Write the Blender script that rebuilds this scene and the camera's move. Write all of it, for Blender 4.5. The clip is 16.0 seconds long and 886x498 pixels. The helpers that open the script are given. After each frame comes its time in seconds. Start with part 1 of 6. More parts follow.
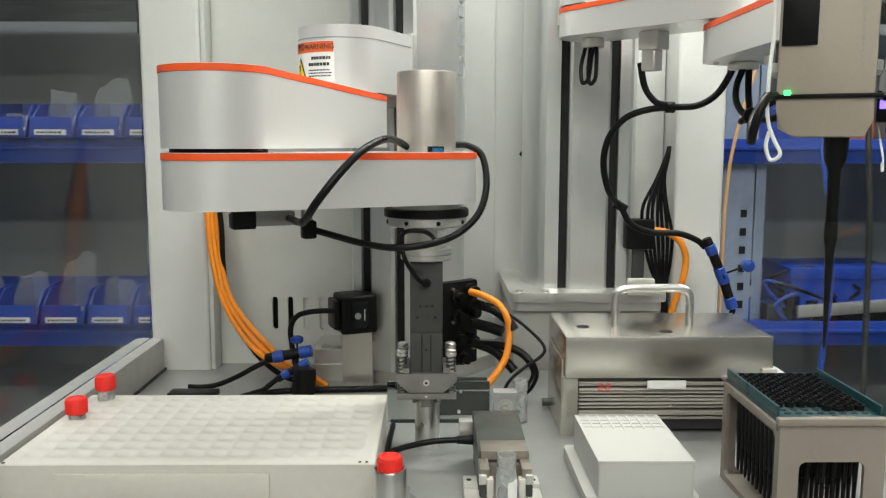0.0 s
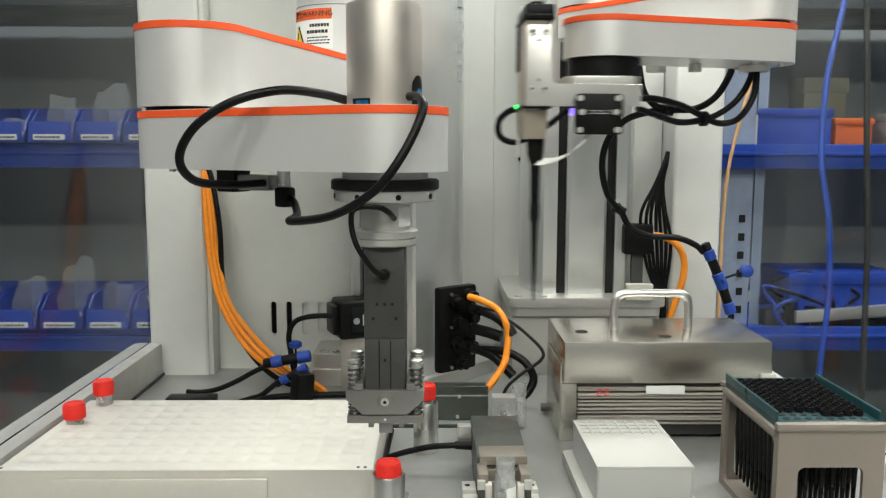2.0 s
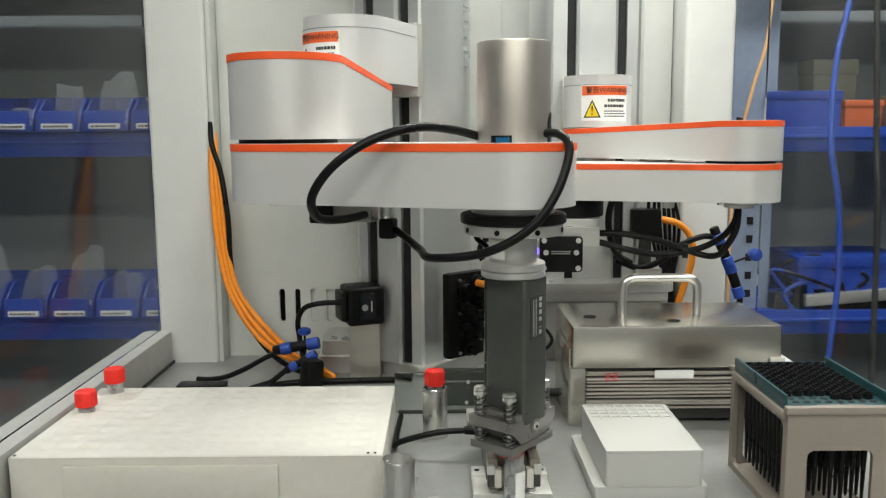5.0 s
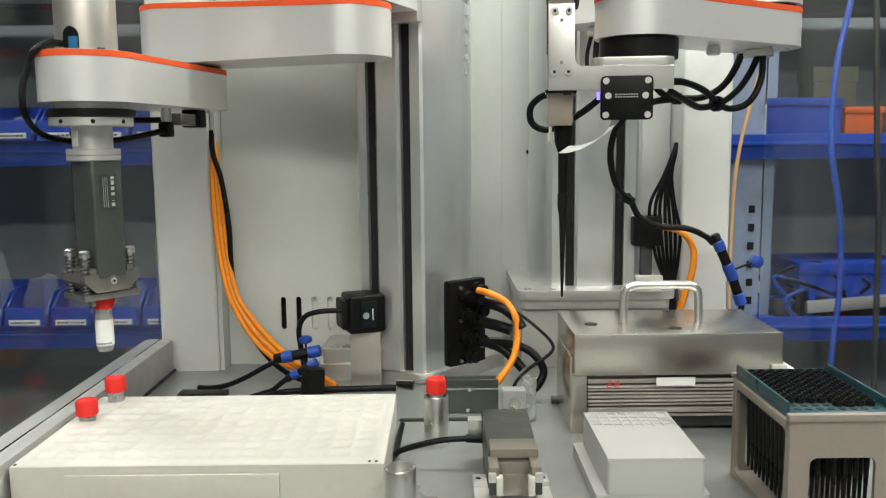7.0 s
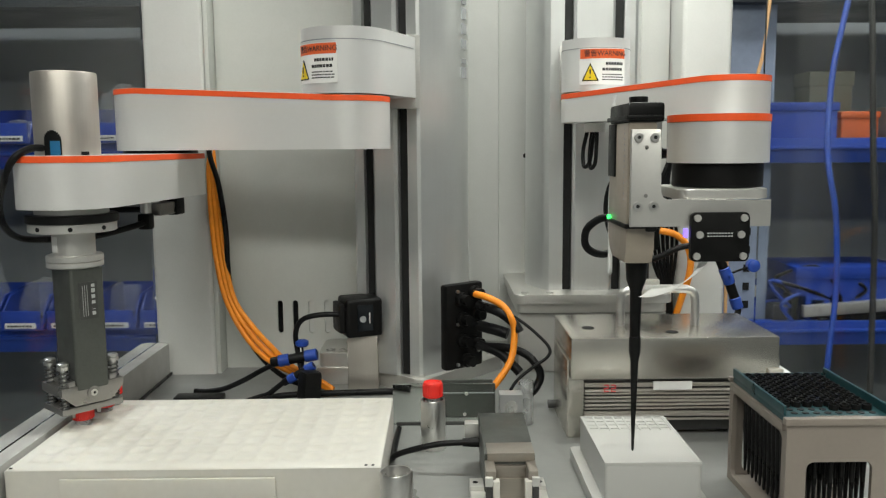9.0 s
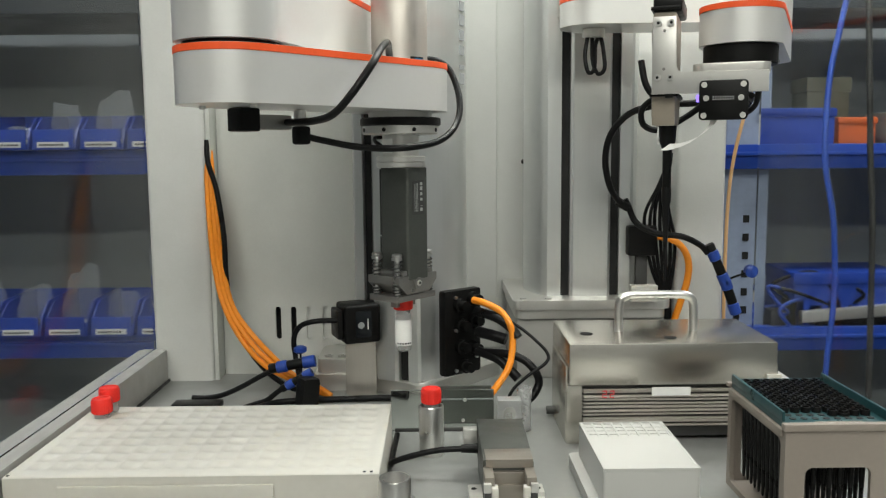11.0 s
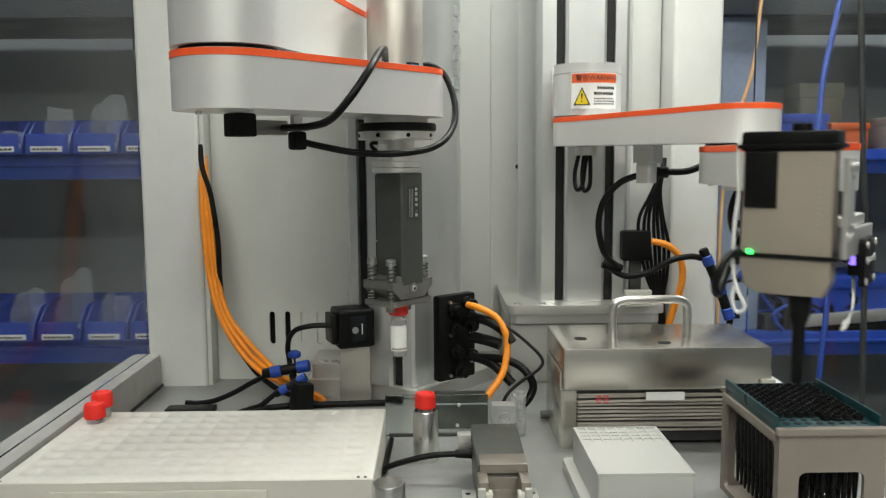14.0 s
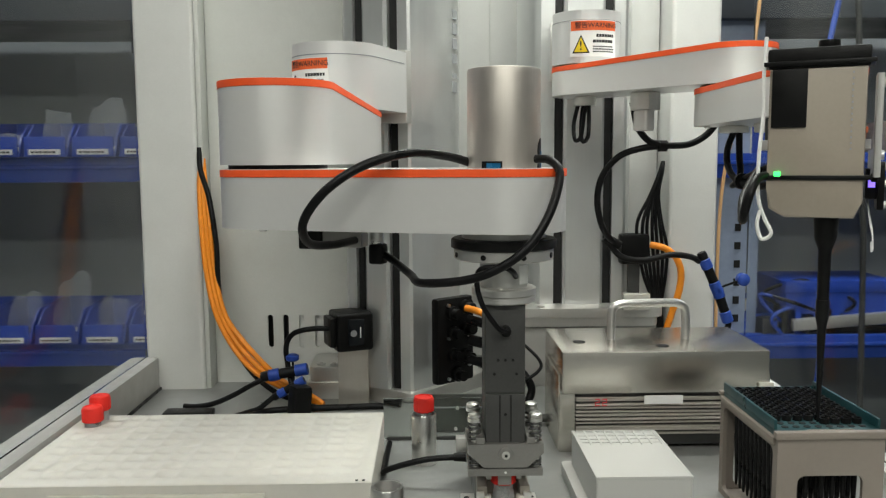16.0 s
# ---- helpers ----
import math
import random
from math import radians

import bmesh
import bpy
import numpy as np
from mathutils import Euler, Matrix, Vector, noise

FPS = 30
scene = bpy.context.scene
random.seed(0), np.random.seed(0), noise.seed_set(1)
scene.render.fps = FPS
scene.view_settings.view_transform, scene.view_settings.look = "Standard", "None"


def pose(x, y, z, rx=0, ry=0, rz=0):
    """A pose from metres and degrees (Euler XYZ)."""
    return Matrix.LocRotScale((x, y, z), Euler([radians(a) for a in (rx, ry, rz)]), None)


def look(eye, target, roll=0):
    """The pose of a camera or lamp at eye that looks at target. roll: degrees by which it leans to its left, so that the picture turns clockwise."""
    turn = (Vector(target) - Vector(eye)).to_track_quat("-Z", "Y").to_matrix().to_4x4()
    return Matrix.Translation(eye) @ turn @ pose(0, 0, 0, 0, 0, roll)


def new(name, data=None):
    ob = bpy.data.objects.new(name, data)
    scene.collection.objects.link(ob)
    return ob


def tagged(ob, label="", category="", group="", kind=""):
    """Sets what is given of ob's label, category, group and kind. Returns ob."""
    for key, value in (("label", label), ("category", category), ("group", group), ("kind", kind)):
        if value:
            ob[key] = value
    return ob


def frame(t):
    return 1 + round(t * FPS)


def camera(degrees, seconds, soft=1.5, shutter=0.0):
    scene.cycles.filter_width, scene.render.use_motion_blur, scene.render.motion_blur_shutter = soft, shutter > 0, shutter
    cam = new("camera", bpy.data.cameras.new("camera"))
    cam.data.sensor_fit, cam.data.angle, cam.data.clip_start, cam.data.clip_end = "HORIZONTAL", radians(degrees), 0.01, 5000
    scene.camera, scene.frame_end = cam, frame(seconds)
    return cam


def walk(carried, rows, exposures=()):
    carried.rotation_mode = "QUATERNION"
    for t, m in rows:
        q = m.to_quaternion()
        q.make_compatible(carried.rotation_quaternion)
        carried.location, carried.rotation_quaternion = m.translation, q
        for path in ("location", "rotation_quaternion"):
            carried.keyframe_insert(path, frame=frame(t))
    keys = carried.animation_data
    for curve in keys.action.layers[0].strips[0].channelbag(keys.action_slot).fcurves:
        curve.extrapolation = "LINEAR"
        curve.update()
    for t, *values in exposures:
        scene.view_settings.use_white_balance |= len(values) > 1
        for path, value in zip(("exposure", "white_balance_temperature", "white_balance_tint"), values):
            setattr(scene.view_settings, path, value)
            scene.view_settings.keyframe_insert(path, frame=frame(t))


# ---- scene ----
cam = camera(56.4, 16.0, soft=1.25, shutter=0.6)
# the camera stands still and only turns
EYE = (0.0015, 0.0212, 0.3155)
PATH = [
    (0, EYE, (0.0233, 2.0051, 0.0632), 0.08),
    (0.5, EYE, (0.0246, 2.0051, 0.0634), 0.06),
    (1, EYE, (0.0242, 2.0056, 0.0669), 0.03),
    (1.5, EYE, (0.0261, 2.0060, 0.0702), 0.08),
    (2, EYE, (0.0265, 2.0066, 0.0752), 0.12),
    (2.5, EYE, (0.0224, 2.0062, 0.0720), 0.14),
    (2.6, EYE, (0.0224, 2.0062, 0.0720), 0.14),
    (2.7, EYE, (0.0216, 2.0058, 0.0685), 0.12),
    (2.8, EYE, (0.0172, 2.0033, 0.0490), -0.04),
    (2.9, EYE, (0.0126, 2.0005, 0.0286), -0.20),
    (3, EYE, (0.0126, 2.0005, 0.0286), -0.20),
    (3.5, EYE, (0.0067, 2.0008, 0.0308), -0.24),
    (4, EYE, (0.0074, 2.0012, 0.0336), -0.29),
    (6.5, EYE, (0.0049, 2.0043, 0.0564), -0.52),
    (7, EYE, (0.0054, 2.0049, 0.0604), -0.55),
    (7.5, EYE, (0.0082, 2.0054, 0.0649), -0.55),
    (8, EYE, (0.0109, 2.0058, 0.0678), -0.57),
    (8.5, EYE, (0.0134, 2.0060, 0.0694), -0.50),
    (9, EYE, (0.0127, 2.0059, 0.0692), -0.45),
    (11.5, EYE, (0.0197, 2.0079, 0.0863), -0.51),
    (12, EYE, (0.0233, 2.0080, 0.0873), -0.50),
    (12.5, EYE, (0.0283, 2.0082, 0.0891), -0.47),
    (13, EYE, (0.0300, 2.0083, 0.0907), -0.43),
    (13.5, EYE, (0.0293, 2.0085, 0.0920), -0.42),
    (14, EYE, (0.0310, 2.0088, 0.0950), -0.42),
    (14.5, EYE, (0.0326, 2.0089, 0.0967), -0.39),
    (15, EYE, (0.0361, 2.0091, 0.0987), -0.35),
    (15.5, EYE, (0.0366, 2.0094, 0.1014), -0.35),
    (16, EYE, (0.0348, 2.0096, 0.1027), -0.38),
]
walk(cam, [(t, look(eye, target, roll)) for t, eye, target, roll in PATH], [(0, -0.02), (2.6, 0.05), (3.0, 0.14), (3.6, -0.07), (4.2, -0.2), (6.3, 0.06), (7.2, 0.06), (8, -0.02), (8.5, -0.22), (9, -0.27), (11.3, -0.15), (14, -0.25), (15.5, -0.35), (16, -0.36)])

# ---- world and light ----
world = bpy.data.worlds.new("room_air")
scene.world = world
world.use_nodes = True
world.node_tree.nodes["Background"].inputs[0].default_value = (0.75, 0.82, 0.9, 1)
world.node_tree.nodes["Background"].inputs[1].default_value = 0.015


def area_lamp(name, m, sx, sy, power, colour):
    lamp = bpy.data.lights.new(name, "AREA")
    lamp.shape, lamp.size, lamp.size_y, lamp.energy, lamp.color = "RECTANGLE", sx, sy, power, colour
    ob = new(name, lamp)
    ob.matrix_world = m
    return ob


# unseen ceiling tubes added to light the room, and the light strip at the top of the cabinet
WARM = (0.98, 0.99, 0.88)
area_lamp("ceiling_light_glow", pose(-0.6, -0.35, 1.78), 1.2, 0.3, 8, WARM)
area_lamp("ceiling_light_glow", pose(0.9, -0.35, 1.78), 1.2, 0.3, 8, WARM)
area_lamp("ceiling_light_glow", pose(0.1, -1.7, 1.78), 2.4, 0.3, 62, WARM)
# these two are added only to brighten the shelves and the wall behind
area_lamp("ceiling_light_glow", pose(1.75, 1.75, 1.78), 1.2, 0.3, 27, (0.95, 0.98, 0.95))
area_lamp("ceiling_light_glow", pose(-1.6, 1.75, 1.78), 1.2, 0.3, 12, (0.9, 0.97, 1.0))
area_lamp("strip_light_glow", pose(0.21, 1.0, 1.02, 18), 0.5, 0.05, 8.5, (0.97, 1.0, 0.92))


# ---- materials ----
def material(name, colour, rough=0.5, metal=0.0, vary=0.08, grain=60.0, bump=0.05, rough_vary=0.1, stretch=(1, 1, 1),
             alpha=1.0, transmission=0.0, emission=None, coat=0.0, stains=0.0, random_tint=0.0, ior=1.45, spec=0.5):
    m = bpy.data.materials.new(name)
    m.use_nodes = True
    nt = m.node_tree
    b = nt.nodes["Principled BSDF"]
    b.inputs["Metallic"].default_value = metal
    b.inputs["Alpha"].default_value = alpha
    b.inputs["Transmission Weight"].default_value = transmission
    b.inputs["Coat Weight"].default_value = coat
    b.inputs["IOR"].default_value = ior
    b.inputs["Specular IOR Level"].default_value = spec
    geo = nt.nodes.new("ShaderNodeTexCoord")
    mp = nt.nodes.new("ShaderNodeMapping")
    mp.inputs["Scale"].default_value = stretch
    nt.links.new(geo.outputs["Object"], mp.inputs["Vector"])
    fine = nt.nodes.new("ShaderNodeTexNoise")
    fine.inputs["Scale"].default_value = grain
    fine.inputs["Detail"].default_value = 5
    nt.links.new(mp.outputs[0], fine.inputs["Vector"])
    broad = nt.nodes.new("ShaderNodeTexNoise")
    broad.inputs["Scale"].default_value = grain * 0.13
    broad.inputs["Detail"].default_value = 3
    nt.links.new(geo.outputs["Object"], broad.inputs["Vector"])
    mix = nt.nodes.new("ShaderNodeMath")
    mix.operation = "ADD"
    nt.links.new(fine.outputs["Fac"], mix.inputs[0])
    nt.links.new(broad.outputs["Fac"], mix.inputs[1])
    ramp = nt.nodes.new("ShaderNodeMapRange")
    ramp.inputs[1].default_value, ramp.inputs[2].default_value = 0.6, 1.4
    ramp.inputs[3].default_value, ramp.inputs[4].default_value = 1 - vary, 1 + vary
    nt.links.new(mix.outputs[0], ramp.inputs[0])
    tint = nt.nodes.new("ShaderNodeVectorMath")
    tint.operation = "SCALE"
    tint.inputs[0].default_value = colour
    nt.links.new(ramp.outputs[0], tint.inputs["Scale"])
    out = tint.outputs[0]
    if stains:
        st = nt.nodes.new("ShaderNodeTexNoise")
        st.inputs["Scale"].default_value = 9
        st.inputs["Detail"].default_value = 6
        nt.links.new(geo.outputs["Object"], st.inputs["Vector"])
        sr = nt.nodes.new("ShaderNodeMapRange")
        sr.inputs[1].default_value, sr.inputs[2].default_value = 0.55, 0.75
        sr.inputs[3].default_value, sr.inputs[4].default_value = 1, 1 - stains
        nt.links.new(st.outputs["Fac"], sr.inputs[0])
        s2 = nt.nodes.new("ShaderNodeVectorMath")
        s2.operation = "SCALE"
        nt.links.new(out, s2.inputs[0])
        nt.links.new(sr.outputs[0], s2.inputs["Scale"])
        out = s2.outputs[0]
    if random_tint:
        info = nt.nodes.new("ShaderNodeObjectInfo")
        rr = nt.nodes.new("ShaderNodeMapRange")
        rr.inputs[3].default_value, rr.inputs[4].default_value = 1 - random_tint, 1 + random_tint
        nt.links.new(info.outputs["Random"], rr.inputs[0])
        s3 = nt.nodes.new("ShaderNodeVectorMath")
        s3.operation = "SCALE"
        nt.links.new(out, s3.inputs[0])
        nt.links.new(rr.outputs[0], s3.inputs["Scale"])
        out = s3.outputs[0]
    nt.links.new(out, b.inputs["Base Color"])
    rg = nt.nodes.new("ShaderNodeMapRange")
    rg.inputs[1].default_value, rg.inputs[2].default_value = 0.3, 0.7
    rg.inputs[3].default_value, rg.inputs[4].default_value = max(0.02, rough - rough_vary), min(1, rough + rough_vary)
    nt.links.new(broad.outputs["Fac"], rg.inputs[0])
    nt.links.new(rg.outputs[0], b.inputs["Roughness"])
    if bump:
        bp = nt.nodes.new("ShaderNodeBump")
        bp.inputs["Strength"].default_value = bump
        bp.inputs["Distance"].default_value = 0.001
        nt.links.new(fine.outputs["Fac"], bp.inputs["Height"])
        nt.links.new(bp.outputs[0], b.inputs["Normal"])
    if emission:
        b.inputs["Emission Color"].default_value = (*emission[:3], 1)
        b.inputs["Emission Strength"].default_value = emission[3]
    return m


SILVER = material("silver_anodised_paint", (0.82, 0.815, 0.795), 0.32, 0.52, 0.012, 1500, 0.01, 0.012)
COLUMN_ALU = material("column_aluminium", (0.72, 0.73, 0.72), 0.32, 0.82, 0.025, 300, 0.03, 0.03, stretch=(1, 1, 0.03))
WHITE_CAST = material("white_satin_paint", (0.74, 0.74, 0.73), 0.3, 0.42, 0.01, 400, 0.01, 0.02)
ORANGE_TRIM = material("orange_rubber_trim", (0.85, 0.1, 0.02), 0.45, 0, 0.08, 200, 0.05)
BRUSHED = material("brushed_steel", (0.54, 0.505, 0.46), 0.43, 0.9, 0.05, 500, 0.06, 0.04, stretch=(1, 1, 0.04), stains=0.05)
SHEET_STEEL = material("stainless_sheet", (0.66, 0.63, 0.575), 0.27, 1.0, 0.015, 700, 0.012, 0.0, stretch=(1, 0.05, 0.03))
POLISHED = material("turned_steel", (0.74, 0.73, 0.71), 0.3, 1.0, 0.05, 400, 0.06, 0.03, stretch=(1, 1, 0.1))
MACHINED = material("machined_aluminium", (0.66, 0.65, 0.62), 0.36, 0.75, 0.03, 300, 0.03, 0.03, stains=0.04)
DARK_ANOD = material("dark_grey_anodised", (0.07, 0.07, 0.068), 0.42, 0.5, 0.1, 500, 0.06)
GREEN_ANOD = material("grey_green_anodised", (0.085, 0.09, 0.082), 0.4, 0.5, 0.1, 400, 0.06)
GRIP_STEEL = material("dark_burnished_steel", (0.31, 0.3, 0.285), 0.32, 0.85, 0.06, 400, 0.05, 0.05)
TAUPE_STEEL = material("brown_grey_ground_steel", (0.3, 0.27, 0.235), 0.36, 0.7, 0.05, 400, 0.05, 0.05, stretch=(0.05, 1, 1))
BLACK_PLASTIC = material("black_plastic", (0.006, 0.006, 0.006), 0.4, 0, 0.2, 600, 0.1, spec=0.2)
BLACK_RUBBER = material("black_cable_sheath", (0.006, 0.006, 0.0065), 0.36, 0, 0.2, 300, 0.1, spec=0.2)
BLACK_MATT = material("black_cover_and_gap_shade", (0.006, 0.006, 0.006), 0.7, 0, 0.3, 200, 0.1)
ORANGE_CABLE = material("orange_cable_sheath", (0.85, 0.27, 0.015), 0.42, 0, 0.1, 200, 0.08)
NOTCH_BLUE = material("cyan_blue_inner_part", (0.01, 0.11, 0.24), 0.35, 0, 0.1, 200, 0.05)
BLUE_PLASTIC = material("blue_connector_plastic", (0.015, 0.055, 0.31), 0.4, 0, 0.15, 200, 0.05)
RED_CAP = material("red_cap_plastic", (0.75, 0.03, 0.02), 0.4, 0, 0.08, 300, 0.06)
TRAY_WHITE = material("milky_white_plastic", (0.56, 0.545, 0.495), 0.5, 0, 0.05, 120, 0.05, stains=0.05)
PLATE_CLEAR = material("milky_polypropylene", (0.44, 0.44, 0.42), 0.3, 0, 0.006, 200, 0.02, 0.01)
TUBE_CLEAR = material("translucent_tube_plastic", (0.85, 0.86, 0.86), 0.3, 0, 0.03, 200, 0.03, transmission=0.8)
LABEL_WHITE = material("white_paper_label", (0.82, 0.82, 0.8), 0.6, 0, 0.03, 300, 0.03)
LABEL_INK = material("black_print_ink", (0.02, 0.02, 0.022), 0.6, 0, 0.1, 300, 0.0)
LABEL_ORANGE = material("orange_warning_print", (0.72, 0.12, 0.03), 0.5, 0, 0.06, 300, 0.0)
LABEL_YELLOW = material("yellow_warning_print", (0.85, 0.62, 0.02), 0.5, 0, 0.05, 300, 0.0)
PALE_PRINT = material("pale_grey_print", (0.4, 0.41, 0.4), 0.5, 0, 0.05, 300, 0.0)
GREY_PRINT = material("grey_print", (0.3, 0.31, 0.32), 0.5, 0, 0.05, 300, 0.0)
TABLE_GREY = material("light_grey_deck_sheet", (0.24, 0.245, 0.235), 0.36, 0.1, 0.06, 90, 0.06, stains=0.1)
CABINET_WHITE = material("cabinet_powder_coat", (0.58, 0.585, 0.565), 0.42, 0, 0.03, 350, 0.08, stains=0.04)
# cabinet coat with shade put into its colour, for left rail and pedestal
SHADED_COAT = material("cabinet_coat_shaded", (0.38, 0.375, 0.355), 0.38, 0, 0.03, 350, 0.08, stains=0.06)
CABINET_GREY = material("cabinet_back_panel", (0.56, 0.57, 0.54), 0.5, 0, 0.03, 350, 0.08, stains=0.05)
GLASS = material("clear_acrylic_pane", (0.95, 0.97, 0.98), 0.03, 0, 0.0, 20, 0.0, 0.01, transmission=1.0, ior=1.12)
ACRYLIC = material("smoked_clear_acrylic", (0.75, 0.78, 0.76), 0.05, 0, 0.0, 20, 0.0, 0.01, transmission=1.0, ior=1.3)
RACK_GREY = material("warm_grey_rack_plastic", (0.235, 0.203, 0.175), 0.45, 0, 0.04, 250, 0.06)
TEAL = material("dark_teal_tray_plastic", (0.014, 0.055, 0.062), 0.35, 0, 0.1, 200, 0.05)
TIP_BLACK = material("black_conductive_tip", (0.008, 0.008, 0.008), 0.35, 0, 0.2, 300, 0.05, random_tint=0.2, spec=0.25)
PIPETTE_TAUPE = material("taupe_pipette_shell", (0.31, 0.27, 0.22), 0.4, 0, 0.04, 300, 0.05)
SHELF_BLUE = material("blue_shelf_enamel", (0.015, 0.06, 0.36), 0.4, 0, 0.1, 60, 0.04, stains=0.15)
SLATE = material("dark_slate_enamel", (0.045, 0.052, 0.062), 0.5, 0, 0.1, 60, 0.04, stains=0.15)
BIN_BLUE = material("blue_bin_plastic", (0.02, 0.06, 0.36), 0.38, 0, 0.1, 80, 0.04, random_tint=0.1)
BAG = material("clear_plastic_bag", (0.7, 0.73, 0.75), 0.16, 0, 0.15, 40, 0.8, alpha=0.13, spec=1.0)
ROOM_WALL = material("room_wall_paint", (0.24, 0.25, 0.25), 0.8, 0, 0.05, 20, 0.05, stains=0.06)
BACK_WALL = material("dark_grey_wall_paint", (0.25, 0.27, 0.275), 0.8, 0, 0.06, 20, 0.05, stains=0.08)
# upright blue, paled and greyed to carry the haze of the pane
UPRIGHT = material("blue_upright_enamel_hazed", (0.3, 0.36, 0.48), 0.4, 0, 0.1, 60, 0.04, stains=0.15)
ROOM_FLOOR = material("room_floor_vinyl", (0.2, 0.2, 0.2), 0.5, 0, 0.1, 15, 0.05, stains=0.2)
GREEN_GLOW = material("green_status_lamp", (0.1, 0.8, 0.2), 0.4, emission=(0.03, 1.0, 0.12, 3.5))
VIOLET_GLOW = material("violet_indicator", (0.3, 0.2, 0.9), 0.4, emission=(0.25, 0.15, 1.0, 1.8))
RED_GLOW = material("red_display_segments", (0.5, 0.08, 0.08), 0.4, emission=(1.0, 0.1, 0.1, 0.2))
WHITE_GLOW = material("lamp_diffuser", (0.9, 0.9, 0.9), 0.5, emission=(1, 0.98, 0.95, 6))
LENS = material("dark_scanner_window", (0.01, 0.012, 0.015), 0.08, 0, 0.05, 100, 0.0)


# light sinks into the milky tray
shader = TRAY_WHITE.node_tree.nodes["Principled BSDF"]
shader.inputs["Subsurface Weight"].default_value = 0.7
shader.inputs["Subsurface Radius"].default_value = (1.0, 0.95, 0.85)
shader.inputs["Subsurface Scale"].default_value = 0.004


# ---- mesh helpers ----
def bm_new():
    return bmesh.new()


def add_box(bm, x0, x1, y0, y1, z0, z1, bevel=0.0, seg=2, m=None):
    c = Matrix.Translation(((x0 + x1) / 2, (y0 + y1) / 2, (z0 + z1) / 2)) @ Matrix.Diagonal((abs(x1 - x0), abs(y1 - y0), abs(z1 - z0), 1))
    got = bmesh.ops.create_cube(bm, size=1, matrix=(m or Matrix()) @ c)
    if bevel:
        edges = list({e for v in got["verts"] for e in v.link_edges})
        bmesh.ops.bevel(bm, geom=edges, offset=bevel, segments=seg, affect="EDGES", profile=0.6)
    return bm


def add_cyl(bm, x, y, z0, z1, r, r2=None, seg=32, m=None, bevel=0.0):
    got = bmesh.ops.create_cone(bm, cap_ends=True, segments=seg, radius1=r, radius2=r if r2 is None else r2, depth=z1 - z0,
                                matrix=(m or Matrix()) @ Matrix.Translation((x, y, (z0 + z1) / 2)))
    if bevel:
        rims = [e for e in {e for v in got["verts"] for e in v.link_edges} if any(len(f.verts) > 4 for f in e.link_faces)]
        bmesh.ops.bevel(bm, geom=rims, offset=bevel, segments=2, affect="EDGES", profile=0.6)
    return bm


def add_lathe(bm, profile, seg=28, m=None):
    """A closed turned shape from (radius, height) pairs."""
    m = m or Matrix()
    rings = []
    for r, z in profile:
        rings.append([bm.verts.new(m @ Vector((r * math.cos(2 * math.pi * i / seg), r * math.sin(2 * math.pi * i / seg), z))) for i in range(seg)])
    for a, b in zip(rings, rings[1:]):
        for i in range(seg):
            bm.faces.new((a[i], a[(i + 1) % seg], b[(i + 1) % seg], b[i]))
    bm.faces.new(list(reversed(rings[0])))
    bm.faces.new(rings[-1])
    return bm


def add_prism(bm, outline, z0, z1, bevel=0.0, m=None):
    """A prism over a counter-clockwise outline; z1 may be a function of the point."""
    m = m or Matrix()
    low = [bm.verts.new(m @ Vector((x, y, z0(x, y) if callable(z0) else z0))) for x, y in outline]
    top = [bm.verts.new(m @ Vector((x, y, z1(x, y) if callable(z1) else z1))) for x, y in outline]
    n = len(outline)
    for i in range(n):
        bm.faces.new((low[i], low[(i + 1) % n], top[(i + 1) % n], top[i]))
    fb, ft = bm.faces.new(list(reversed(low))), bm.faces.new(top)
    if bevel:
        bmesh.ops.bevel(bm, geom=list(set(fb.edges) | set(ft.edges)), offset=bevel, segments=2, affect="EDGES", profile=0.6)
    return bm


def stadium(x0, x1, r0, r1, n=20):
    pts = [(x1 + r1 * math.cos(a), r1 * math.sin(a)) for a in [math.pi * (i / n - 0.5) for i in range(n + 1)]]
    return pts + [(x0 + r0 * math.cos(a), r0 * math.sin(a)) for a in [math.pi * (i / n + 0.5) for i in range(n + 1)]]


def round_rect(x0, x1, y0, y1, r, n=6):
    pts = []
    for cx, cy, a0 in ((x1 - r, y0 + r, -90), (x1 - r, y1 - r, 0), (x0 + r, y1 - r, 90), (x0 + r, y0 + r, 180)):
        pts += [(cx + r * math.cos(radians(a0 + 90 * i / n)), cy + r * math.sin(radians(a0 + 90 * i / n))) for i in range(n + 1)]
    return pts


def smooth_path(pts, n=8):
    P = [Vector(p) for p in pts]
    P = [P[0] * 2 - P[1]] + P + [P[-1] * 2 - P[-2]]
    out = []
    for i in range(1, len(P) - 2):
        a, b, c, d = P[i - 1:i + 3]
        for k in range(n):
            t = k / n
            out.append(0.5 * (2 * b + (c - a) * t + (2 * a - 5 * b + 4 * c - d) * t * t + (3 * b - a - 3 * c + d) * t ** 3))
    return out + [P[-2]]


